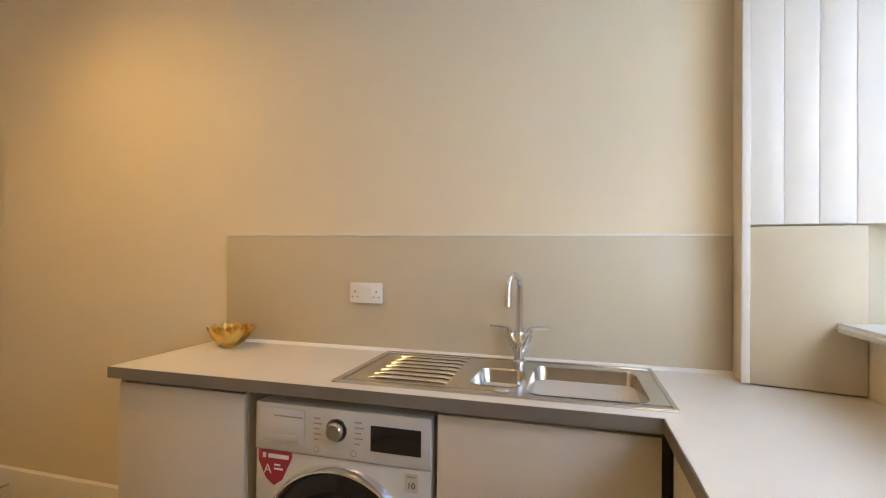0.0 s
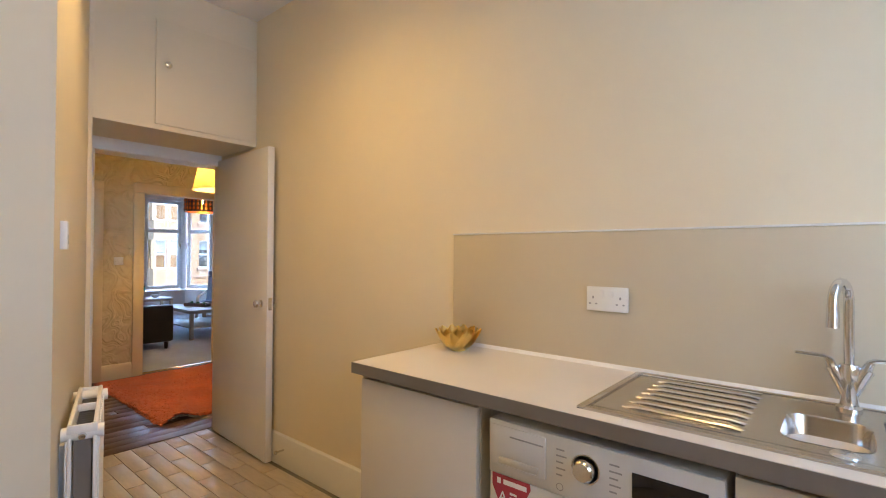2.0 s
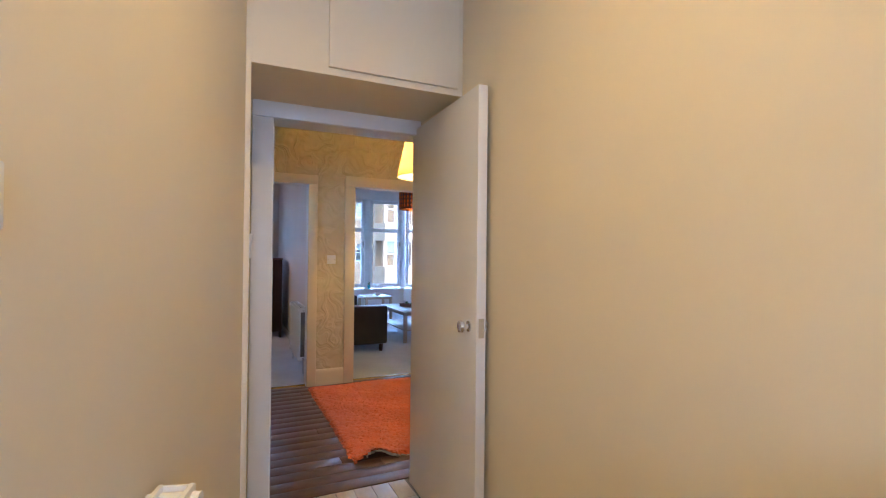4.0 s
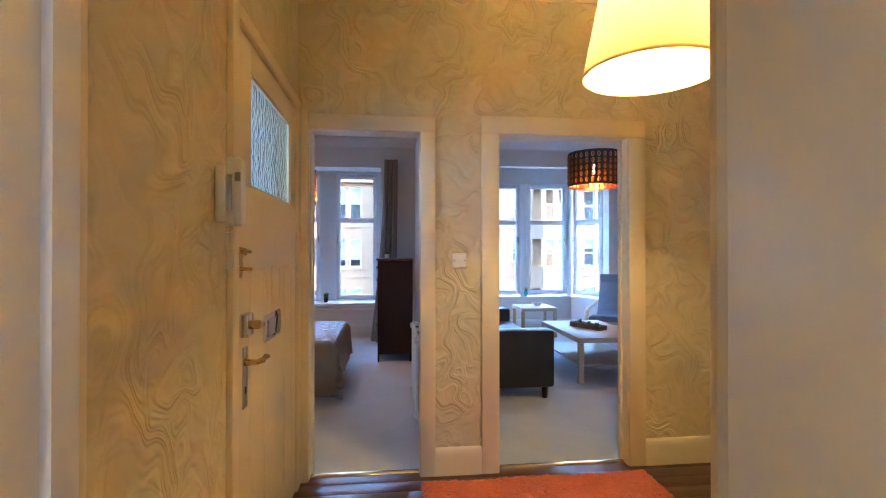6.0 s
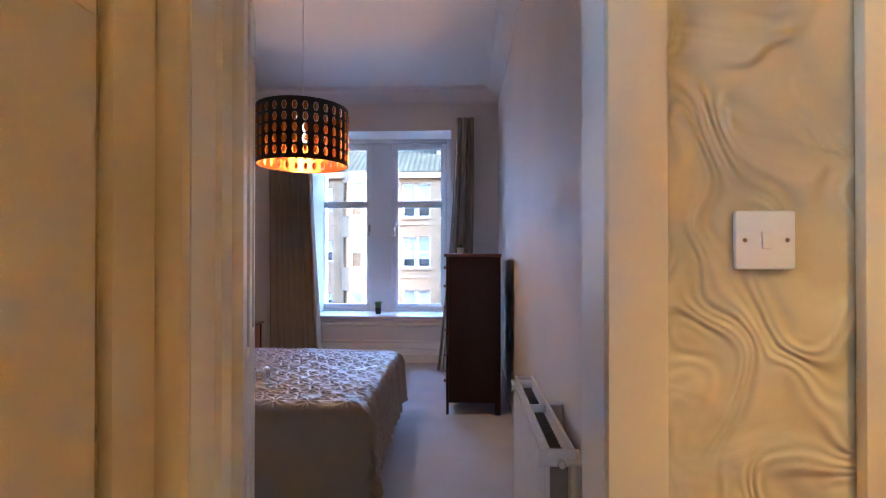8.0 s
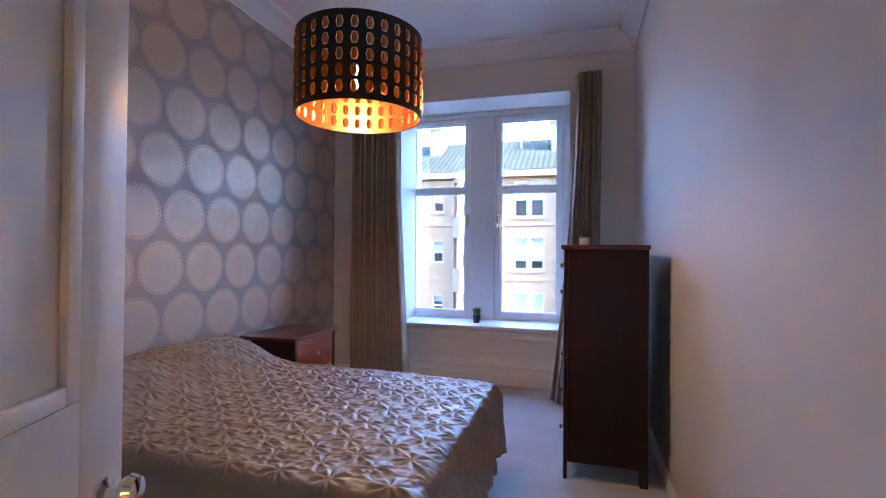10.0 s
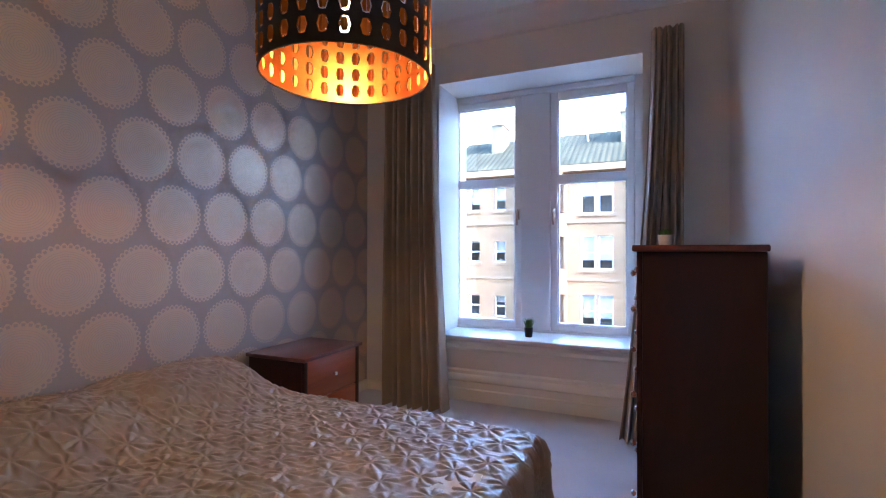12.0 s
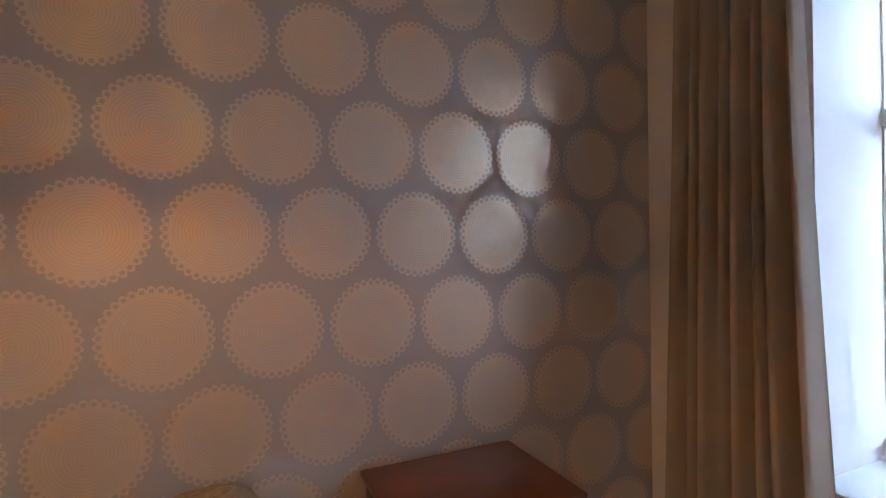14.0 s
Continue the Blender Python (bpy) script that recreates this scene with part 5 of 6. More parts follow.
def vnoise(X, Y, seed):
    """Smooth value noise with unit cells."""
    g = np.random.default_rng(seed).random((257, 257))
    i, j = np.floor(X).astype(int), np.floor(Y).astype(int)
    u, v = X - i, Y - j
    u, v = u * u * (3 - 2 * u), v * v * (3 - 2 * v)
    i0, j0, i1, j1 = i % 257, j % 257, (i + 1) % 257, (j + 1) % 257
    return (g[i0, j0] * (1 - u) + g[i1, j0] * u) * (1 - v) + (g[i0, j1] * (1 - u) + g[i1, j1] * u) * v


def fbm(X, Y, seed, octaves=4, base=3.0):
    rng = np.random.default_rng(seed)
    out = np.zeros_like(X)
    for o in range(octaves):
        for _ in range(5):
            a, ph = rng.uniform(0, math.tau, 2)
            f = base * 2 ** o * rng.uniform(0.7, 1.3)
            out += np.sin(f * (X * math.cos(a) + Y * math.sin(a)) + ph + 1.3 * np.sin(f * 0.6 * (Y - X) + ph * 2)) / 2 ** o / 5
    return out


def bed():
    b = thing("bed", "small double bed with a taupe quilted satin bedspread", "bed")
    XH, XF, YN, YF, TOPZ = -2.80, -0.985, 1.56, 2.75, 0.522
    part("divan", box(bmesh.new(), XH + 0.02, XF - 0.02, YN + 0.02, YF - 0.02, 0.06, 0.33, 0.02), "bed_base", b, "dark navy divan base")
    part("mattress", box(bmesh.new(), XH + 0.02, XF - 0.01, YN + 0.01, YF - 0.01, 0.33, 0.49, 0.04), "blind", b)
    for x in (XH + 0.12, XF - 0.14):
        for y in (YN + 0.12, YF - 0.12):
            part("castor", lathe(bmesh.new(), [(0, 0), (0.022, 0), (0.025, 0.03), (0.015, 0.06), (0, 0.06)], 14, (x, y, 0)), "black", b)
    for y in (YN + 0.30, YF - 0.30):
        bm = bmesh.new()
        bmesh.ops.create_uvsphere(bm, u_segments=28, v_segments=16, radius=1.0)
        for v in bm.verts:
            c = v.co
            q = lambda s, e: math.copysign(abs(s) ** e, s)
            v.co = Vector((XH + 0.24 + 0.21 * q(c.x, 0.6), y + 0.26 * q(c.y, 0.6), 0.525 + 0.055 * c.z))
        part("pillow", bm, "blind", b)
    # the bedspread: a sheet over the top that falls on the near side and at the foot
    drop_n, drop_f, drop_far, rad = 0.50, 0.40, 0.30, 0.05
    su = np.arange(0, (XF - XH) + drop_f, 0.004)
    sv = np.arange(-drop_n, (YF - YN) + drop_far, 0.004)
    S, T = np.meshgrid(su, sv, indexing="ij")
    L, W = XF - XH, YF - YN
    over_f = np.clip(S - L, 0, None)
    over_n = np.clip(-T, 0, None)
    over_r = np.clip(T - W, 0, None)

    def fall(d):
        a = np.clip(d / rad, 0, math.pi / 2)
        return rad * np.sin(a) * 0.9, -(rad * (1 - np.cos(a)) + np.clip(d - rad * math.pi / 2, 0, None))
    of, zf = fall(over_f)
    on, zn = fall(over_n)
    orr, zr = fall(over_r)
    X = XH + np.minimum(S, L) + of
    Y = YN + np.clip(T, 0, W) - on + orr
    Z = TOPZ - 0.028 * np.clip(S / L, 0, 1) + np.minimum(np.minimum(zf, zn), zr)
    corner = np.minimum(over_f, over_n)
    # folds in the fallen cloth
    depth_n, depth_f = np.clip(over_n / drop_n, 0, 1), np.clip(over_f / drop_f, 0, 1)
    Y -= depth_n * (0.030 + 0.022 * np.sin(S * 9 + 1.5 * np.sin(S * 4)) + 0.010 * np.sin(S * 21 + 2))
    gather = vnoise(T * 26 + 0.8 * vnoise(T * 9, S * 5, 41), S * 2.2, 42) - 0.5
    fine_gather = vnoise(T * 70 + 1.2 * vnoise(T * 20, S * 9, 43), S * 5.0, 44) - 0.5
    X += np.clip(over_f / 0.10, 0, 1) * (0.012 + 0.050 * gather * (0.5 + 0.5 * depth_f) + 0.014 * fine_gather) + 0.02 * depth_f
    X += 0.10 * corner / 0.4 * (1 - 0.5 * depth_n)
    Y -= 0.06 * corner / 0.4
    # pillows under the cloth, softened
    rise = 0.085 + 0.045 * np.sin(np.clip(S / 0.30, 0, 1) * math.pi / 2)
    slope = 0.5 + 0.5 * np.cos(np.clip((S - 0.28) / 0.46, 0, 1) * math.pi)
    hump = rise * slope * np.clip((T + 0.02) / 0.12, 0, 1) * np.clip((W - T + 0.05) / 0.09, 0, 1)
    hump *= 1 - 0.25 * np.exp(-((T - W / 2) / 0.10) ** 2)
    Z += hump
    Z += 0.012 * fbm(X, Y, 5, 3, 5.0) * np.clip(1 - (over_n + over_f) / 0.1, 0, 1)
    flat = np.clip(1 - (over_n + over_f + over_r) / 0.06, 0, 1)
    wr = 1 - np.abs(2 * vnoise(S * 5 + 0.9 * vnoise(S * 7, T * 12, 31), T * 26 + 1.4 * vnoise(S * 9, T * 9, 32), 33) - 1)
    cr = 1 - np.abs(2 * vnoise(S * 14 + 1.5 * vnoise(S * 20, T * 20, 34), T * 48, 35) - 1)
    rip = vnoise(S * 60, T * 60, 36) - 0.5
    ruck = vnoise(S * 2.4, T * 3.2, 37)
    Z += flat * (0.0065 * wr ** 3 * (0.2 + ruck) + 0.0022 * cr ** 2 + 0.0010 * rip)
    q = quilt_height(S + 0.014 * fbm(S, T, 3, 2, 9.0), T + 0.014 * fbm(S, T, 4, 2, 9.0))
    Z += q * flat
    side = np.clip(over_f / 0.1, 0, 1) * (over_f >= over_n)
    X += 0.6 * q * side
    Z = np.maximum(Z, 0.012)
    P = np.stack([X, Y, Z], -1)
    ob = new("bedspread", grid_mesh("bedspread", P, "spread"))
    ob.parent = b
    tagged(ob, "taupe satin bedspread quilted with stitched flowers")
    return b


bed()


def knob_at(parent, x, y, z):
    bm = lathe(bmesh.new(), [(0, 0), (0.006, 0), (0.006, 0.010), (0.011, 0.016), (0.0135, 0.022), (0.010, 0.028), (0, 0.03)], 16, (x, y, z), Euler((0, radians(90), 0)).to_matrix())
    return part("knob", bm, "chrome", parent, "small round metal knob")


def nightstand():
    n = thing("nightstand", "dark red wooden two-drawer bedside cabinet", "bedside cabinet")
    x0, x1, y0, y1, H = -2.775, -2.355, 3.105, 3.655, 0.583
    part("top", box(bmesh.new(), x0 - 0.01, x1 + 0.018, y0 - 0.018, y1 + 0.018, H - 0.022, H, 0.005), "mahogany_lit_top", n)
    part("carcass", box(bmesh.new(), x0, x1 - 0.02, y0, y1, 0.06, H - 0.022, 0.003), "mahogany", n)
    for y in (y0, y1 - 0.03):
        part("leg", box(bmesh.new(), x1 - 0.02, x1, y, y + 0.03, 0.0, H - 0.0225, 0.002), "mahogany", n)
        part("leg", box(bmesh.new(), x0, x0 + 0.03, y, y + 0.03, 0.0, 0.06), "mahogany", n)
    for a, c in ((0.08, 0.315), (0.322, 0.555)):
        d = part("drawer", box(bmesh.new(), x1 - 0.0195, x1 - 0.003, y0 + 0.033, y1 - 0.033, a, c, 0.003), "mahogany_lit_front", n)
        knob_at(d, x1 - 0.003, (y0 + y1) / 2, (a + c) / 2)
    return n


# The same wood once more, coloured lighter as if lit, for the drawers.
M["mahogany_lit_front"] = wood("lit_red_wood_drawer", (0.34, 0.085, 0.028), 0.36, (1, 0.14, 1), 9.0, 0.4)
nightstand()


def tallboy():
    c = thing("chest_of_drawers", "tall dark mahogany chest of drawers with metal knobs", "chest of drawers")
    x0, x1, y0, y1, H = -0.597, -0.185, 2.865, 3.68, 1.217
    part("top", box(bmesh.new(), x0 - 0.016, x1 + 0.006, y0 - 0.018, y1 + 0.018, H - 0.024, H, 0.006), "mahogany_lit_top", c)
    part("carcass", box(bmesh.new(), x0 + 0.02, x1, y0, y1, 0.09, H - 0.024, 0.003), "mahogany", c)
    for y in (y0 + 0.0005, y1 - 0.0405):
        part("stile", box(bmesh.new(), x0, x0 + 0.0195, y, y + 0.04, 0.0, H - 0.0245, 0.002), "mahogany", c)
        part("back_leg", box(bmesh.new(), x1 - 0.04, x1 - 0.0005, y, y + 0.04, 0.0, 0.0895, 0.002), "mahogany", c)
    n = 6
    z = 0.105
    hs = [0.205, 0.205, 0.19, 0.175, 0.16, 0.13]
    for i in range(n):
        d = part("drawer", box(bmesh.new(), x0 + 0.002, x0 + 0.0195, y0 + 0.043, y1 - 0.043, z, z + hs[i] - 0.008, 0.003), "mahogany_lit_front", c)
        for q in (0.22, 0.78):
            k = knob_at(d, 0, 0, 0)
            k.matrix_local = pose(x0 + 0.002, y0 + (y1 - y0) * q, z + hs[i] / 2, 0, 0, 180)
        z += hs[i]
    return c


tallboy()


def grass_pot(name, label, place, r, h, pot, blades, tall, white=False):
    p = thing(name, label, "potted plant", place)
    bm = lathe(bmesh.new(), [(0, 0), (r * 0.72, 0), (r * 0.78, 0.004), (r, h), (r * 0.9, h), (r * 0.86, h * 0.85), (0, h * 0.85)], 24)
    part("pot", bm, pot, p)
    part("soil", lathe(bmesh.new(), [(0, h * 0.87), (r * 0.88, h * 0.86)], 18), "soil", p)
    rng = random.Random(int(place.translation.x * 1000))
    me = bmesh.new()
    for i in range(blades):
        a, rr = rng.uniform(0, math.tau), r * 0.75 * math.sqrt(rng.random())
        bx, by = rr * math.cos(a), rr * math.sin(a)
        lean = rng.uniform(0.1, 0.55) * rr / r * 1.3 + 0.05
        L = tall * rng.uniform(0.65, 1.1)
        w = 0.0018 + 0.0012 * rng.random()
        t = a + rng.uniform(-0.7, 0.7)
        prev = None
        for k in range(4):
            v = k / 3
            c = Vector((bx + math.cos(t) * L * lean * v * v, by + math.sin(t) * L * lean * v * v, h * 0.85 + L * v * (1 - 0.2 * lean * v)))
            o = Vector((-math.sin(t), math.cos(t), 0)) * w * (1 - v * 0.85)
            cur = (me.verts.new(c - o), me.verts.new(c + o))
            if prev:
                me.faces.new((prev[0], prev[1], cur[1], cur[0]))
            prev = cur
    part("foliage", me, "leaf", p, "green grassy leaves")
    return p


grass_pot("potted_plant", "small green grass plant in a black pot on the sill", pose(-1.435, 4.66, 0.522), 0.036, 0.075, "pot_black", 260, 0.085)
grass_pot("potted_plant", "small green plant in a white pot on the chest", pose(-0.49, 3.25, 1.217), 0.032, 0.05, "plastic", 150, 0.035)


def curtain(name, label, xt0, xt1, xb0, xb1, ztop, ytop, ybot, folds, seed):
    """A gathered curtain: width and depth of its folds change from the heading to the hem."""
    nu, nv = folds * 16, 60
    u = np.linspace(0, 1, nu)
    v = np.linspace(0, 1, nv)
    V, U = np.meshgrid(v, u, indexing="ij")
    rng = np.random.default_rng(seed)
    ph = rng.uniform(0, math.tau, 3)
    x0 = xt0 + (xb0 - xt0) * V ** 1.6
    x1 = xt1 + (xb1 - xt1) * V ** 1.6
    wob = 0.03 * np.sin(3.1 * U * folds / 3 + ph[0]) * V
    X = x0 + (x1 - x0) * np.clip(U + 0.35 / folds * np.sin(U * folds * math.tau * 0.5 + ph[1]) * 0.5, 0, 1) + wob * 0.3
    amp = 0.028 + 0.028 * V
    Y = ytop + (ybot - ytop) * V ** 1.5 + amp * np.sin(U * folds * math.tau + 0.8 * np.sin(2.2 * V + ph[2]) + 0.5 * np.sin(U * 9 + ph[0]))
    Y += 0.012 * np.sin(U * folds * 2 * math.tau + ph[1]) * V
    Z = ztop + (0.012 - ztop) * V + 0.008 * np.sin(U * folds * math.tau + ph[2]) * (V > 0.97)
    front = np.stack([X, Y, Z], -1)
    back = front.copy()
    back[..., 1] += 0.006
    c = thing(name, label, "curtain")
    me = grid_mesh("cloth", front, "curtain")
    bm = bmesh.new()
    bm.from_mesh(me)
    bmesh.ops.solidify(bm, geom=bm.faces[:], thickness=0.005)
    part("cloth", bm, "curtain", c, smooth=80)
    return c


curtain("curtain", "full-length taupe curtain hanging beside the window", -2.60, -2.14, -2.49, -1.95, 2.70, 4.40, 4.20, 8, 4)
curtain("curtain", "full-length taupe curtain beside the chest", -0.545, -0.35, -0.74, -0.40, 2.68, 4.40, 4.13, 6, 8)
def drum_pendant(place, ceiling_z, z0, label):
    """A black drum lamp with rows of cut-out hexagons and a copper lining."""
    p = thing("pendant_lamp", label, "ceiling lamp", place, group="black and copper pendant lamps")
    R, n, rows, pitch = 0.288, 29, 5, 0.0655
    H = rows * pitch + 0.036
    m0 = 0.018

    def shell(rad, flap):
        bm = bmesh.new()

        def at(th, z, r=rad):
            return (r * math.cos(th), r * math.sin(th), z0 + z)
        dth = math.tau / n
        seam = {}

        def V(i, j, fi, fj):
            key = (round(((i + fi) % n) * 8), round((j + fj) * 8))
            if key not in seam:
                seam[key] = bm.verts.new(at((i + fi) * dth, m0 + (j + fj) * pitch))
            return seam[key]
        for i in range(n):
            for j in range(rows):
                rim = [V(i, j, a, c) for a, c in ((0, 0), (0.5, 0), (1, 0), (1, 0.5), (1, 1), (0.5, 1), (0, 1), (0, 0.5))]
                hole = [bm.verts.new(at((i + a) * dth, m0 + (j + c) * pitch)) for a, c in ((0.33, 0.14), (0.5, 0.10), (0.67, 0.14), (0.78, 0.5), (0.67, 0.86), (0.5, 0.90), (0.33, 0.86), (0.22, 0.5))]
                for k in range(8):
                    bm.faces.new((rim[k], rim[(k + 1) % 8], hole[(k + 1) % 8], hole[k]))
                if flap:
                    # two bent tongues stand proud in each cut-out
                    for sgn, lift in ((1, 0.010), (-1, 0.006)):
                        pts = []
                        for a, c in ((0.5, 0.16), (0.5 + sgn * 0.13, 0.20), (0.5 + sgn * 0.20, 0.5), (0.5 + sgn * 0.13, 0.80), (0.5, 0.84)):
                            far = abs(a - 0.5) / 0.20
                            pts.append(bm.verts.new(at((i + a) * dth, m0 + (j + c) * pitch, rad + lift * (1 - far))))
                        bm.faces.new(pts if sgn > 0 else pts[::-1])
        for j, zz in ((0, 0.0), (rows, H)):
            edge = [bm.verts.new(at(i * dth * 0.5, zz)) for i in range(2 * n)]
            line = [V(i // 2, j, 0.5 * (i % 2), 0) for i in range(2 * n)]
            for k in range(2 * n):
                k2 = (k + 1) % (2 * n)
                bm.faces.new((edge[k], edge[k2], line[k2], line[k]))
        return bm
    part("shade", shell(R, False), "black", p, "matt black pierced drum shade", smooth=40)
    part("lining", shell(R - 0.0045, True), "copper", p, "shiny copper lining", smooth=40)
    for z in (z0 - 0.001, z0 + H - 0.003):
        bm = lathe(bmesh.new(), [(R + 0.001, z), (R + 0.001, z + 0.004), (R - 0.006, z + 0.004), (R - 0.006, z), (R + 0.001, z)], 64)
        part("rim", bm, "black", p)
    bm = bmesh.new()
    zt = z0 + H - 0.03
    for k in range(3):
        a = math.tau * k / 3 + 0.3
        tube(bm, [(0.02 * math.cos(a), 0.02 * math.sin(a), zt - 0.05), ((R - 0.01) * math.cos(a), (R - 0.01) * math.sin(a), zt + 0.02)], 0.0022, 6)
    lathe(bm, [(0, zt - 0.075), (0.018, zt - 0.075), (0.02, zt - 0.05), (0.016, zt - 0.01), (0.006, zt + 0.01), (0, zt + 0.01)], 18)
    part("holder", bm, "plastic", p)
    bm = tube(bmesh.new(), [(0, 0, zt), (0, 0, ceiling_z - 0.03)], 0.003, 8)
    lathe(bm, [(0.0, ceiling_z), (0.05, ceiling_z), (0.047, ceiling_z - 0.02), (0.012, ceiling_z - 0.035), (0, ceiling_z - 0.035)], 24)
    part("flex", bm, "plastic", p)
    zb = z0 + H * 0.5
    bm = lathe(bmesh.new(), [(0, zb - 0.045), (0.012, zb - 0.042), (0.02, zb - 0.03), (0.0225, zb - 0.018), (0.02, zb), (0.013, zb + 0.03), (0.013, zb + 0.06), (0, zb + 0.06)], 18)
    part("bulb", bm, "bulb", p, "glowing bulb")
    return p


drum_pendant(pose(-1.509, 2.31, 0), HB, 1.79, "black pierced drum pendant with copper inside, lit")
drum_pendant(pose(1.786, 2.233, 0), HB, 2.01, "black pierced drum pendant with copper inside, lit")

# ---- living room ----


def lack_table(name, label, place, lx, ly, H, leg, shelf):
    t = thing(name, label, "table", place)
    part("tabletop", box(bmesh.new(), -lx / 2, lx / 2, -ly / 2, ly / 2, H - 0.05, H, 0.003), "birch", t)
    for sx in (-1, 1):
        for sy in (-1, 1):
            xa, xb = sorted((sx * lx / 2, sx * (lx / 2 - leg)))
            ya, yb = sorted((sy * ly / 2, sy * (ly / 2 - leg)))
            part("leg", box(bmesh.new(), xa, xb, ya, yb, 0, H - 0.0505, 0.003), "birch", t)
    if shelf:
        part("shelf", box(bmesh.new(), -lx / 2 + 0.02, lx / 2 - 0.02, -ly / 2 + 0.02, ly / 2 - 0.02, shelf, shelf + 0.016, 0.002), "birch", t)
    return t


lack_table("coffee_table", "pale birch coffee table with a lower shelf", pose(1.755, 2.31, 0), 0.72, 1.18, 0.45, 0.05, 0.17)
lack_table("side_table", "small pale birch side table by the bay", pose(1.78, 4.45, 0), 0.55, 0.55, 0.45, 0.05, 0)


def sofa():
    s = thing("sofa", "dark brown leather sofa seen from its end", "sofa")
    x0, x1, y0, y1 = 0.12, 1.005, 1.30, 3.05
    part("base", box(bmesh.new(), x0 + 0.02, x1 - 0.02, y0 + 0.12, y1 - 0.12, 0.10, 0.30, 0.02), "leather", s)
    for y in (y0, y1 - 0.16):
        part("arm", box(bmesh.new(), x0, x1, y, y + 0.16, 0.10, 0.61, 0.03), "leather", s)
    part("backrest", box(bmesh.new(), x0, x0 + 0.22, y0 + 0.165, y1 - 0.165, 0.10, 0.78, 0.05), "leather", s)
    for k in range(2):
        ya = y0 + 0.165 + k * (y1 - y0 - 0.33) / 2
        part("seat_cushion", box(bmesh.new(), x0 + 0.225, x1 + 0.02, ya + 0.003, ya + (y1 - y0 - 0.33) / 2 - 0.003, 0.302, 0.46, 0.04), "leather", s)
        part("back_cushion", box(bmesh.new(), x0 + 0.223, x0 + 0.40, ya + 0.003, ya + (y1 - y0 - 0.33) / 2 - 0.003, 0.463, 0.80, 0.06), "leather", s)
    for x in (x0 + 0.06, x1 - 0.08):
        for y in (y0 + 0.05, y1 - 0.05):
            part("leg", lathe(bmesh.new(), [(0, 0), (0.022, 0), (0.03, 0.10), (0, 0.10)], 4, (x, y, 0)), "mahogany", s, smooth=0)
    return s


sofa()


def armchair():
    """A bentwood lounge chair; local -y is its front."""
    c = thing("lounge_chair", "bentwood lounge chair with blue-grey cushion", "chair", pose(2.76, 3.82, 0, 0, 0, -38) @ Matrix.Scale(0.93, 4))
    for sx in (-0.31, 0.31):
        path = [(sx, 0.36, 0.018), (sx, -0.10, 0.016), (sx, -0.34, 0.016)] + arc(lambda q: (sx, -0.34 - 0.05 * math.sin(math.pi * q * 0.5) , 0.016 + 0.06 * q), 4) + [(sx, -0.385, 0.20), (sx, -0.37, 0.40), (sx, -0.33, 0.49), (sx, -0.25, 0.535), (sx, -0.05, 0.545), (sx, 0.12, 0.56), (sx, 0.20, 0.60)]
        part("frame_side", tube(bmesh.new(), path, 0.030, 10, 0.42), "bent_birch", c)
        path = [(sx * 0.86, -0.30, 0.34), (sx * 0.86, -0.02, 0.29), (sx * 0.86, 0.14, 0.33), (sx * 0.86, 0.26, 0.55), (sx * 0.86, 0.40, 0.98)]
        part("seat_rail", tube(bmesh.new(), path, 0.022, 10, 0.5), "bent_birch", c)
    for y, z in ((0.34, 0.03), (-0.28, 0.32), (0.06, 0.30)):
        part("cross_bar", box(bmesh.new(), -0.29, 0.29, y - 0.012, y + 0.012, z - 0.02, z + 0.02, 0.004), "bent_birch", c)
    prof = [(-0.36, 0.375), (-0.20, 0.385), (0.0, 0.35), (0.12, 0.36), (0.20, 0.44), (0.27, 0.62), (0.34, 0.80), (0.41, 0.98)]
    bm = bmesh.new()
    rows = []
    for i, (y, z) in enumerate(prof):
        a, b2 = prof[max(i - 1, 0)], prof[min(i + 1, len(prof) - 1)]
        nrm = Vector((-(b2[1] - a[1]), b2[0] - a[0])).normalized()
        ring = []
        for x, off in ((-0.28, 0.0), (-0.26, 0.035), (-0.10, 0.05), (0.10, 0.05), (0.26, 0.035), (0.28, 0.0), (0.26, -0.03), (-0.26, -0.03)):
            ring.append(bm.verts.new((x, y + nrm.x * off, z + nrm.y * off)))
        rows.append(ring)
    for a, b2 in zip(rows, rows[1:]):
        for k in range(8):
            bm.faces.new((a[k], a[(k + 1) % 8], b2[(k + 1) % 8], b2[k]))
    bm.faces.new(rows[0]), bm.faces.new(rows[-1][::-1])
    part("cushion", bm, "chair_fabric", c, "blue-grey fabric seat cushion", smooth=60)
    part("head_pillow", box(bmesh.new(), -0.275, 0.275, 0.30, 0.41, 0.90, 1.03, 0.03), "chair_fabric", c)
    return c


armchair()


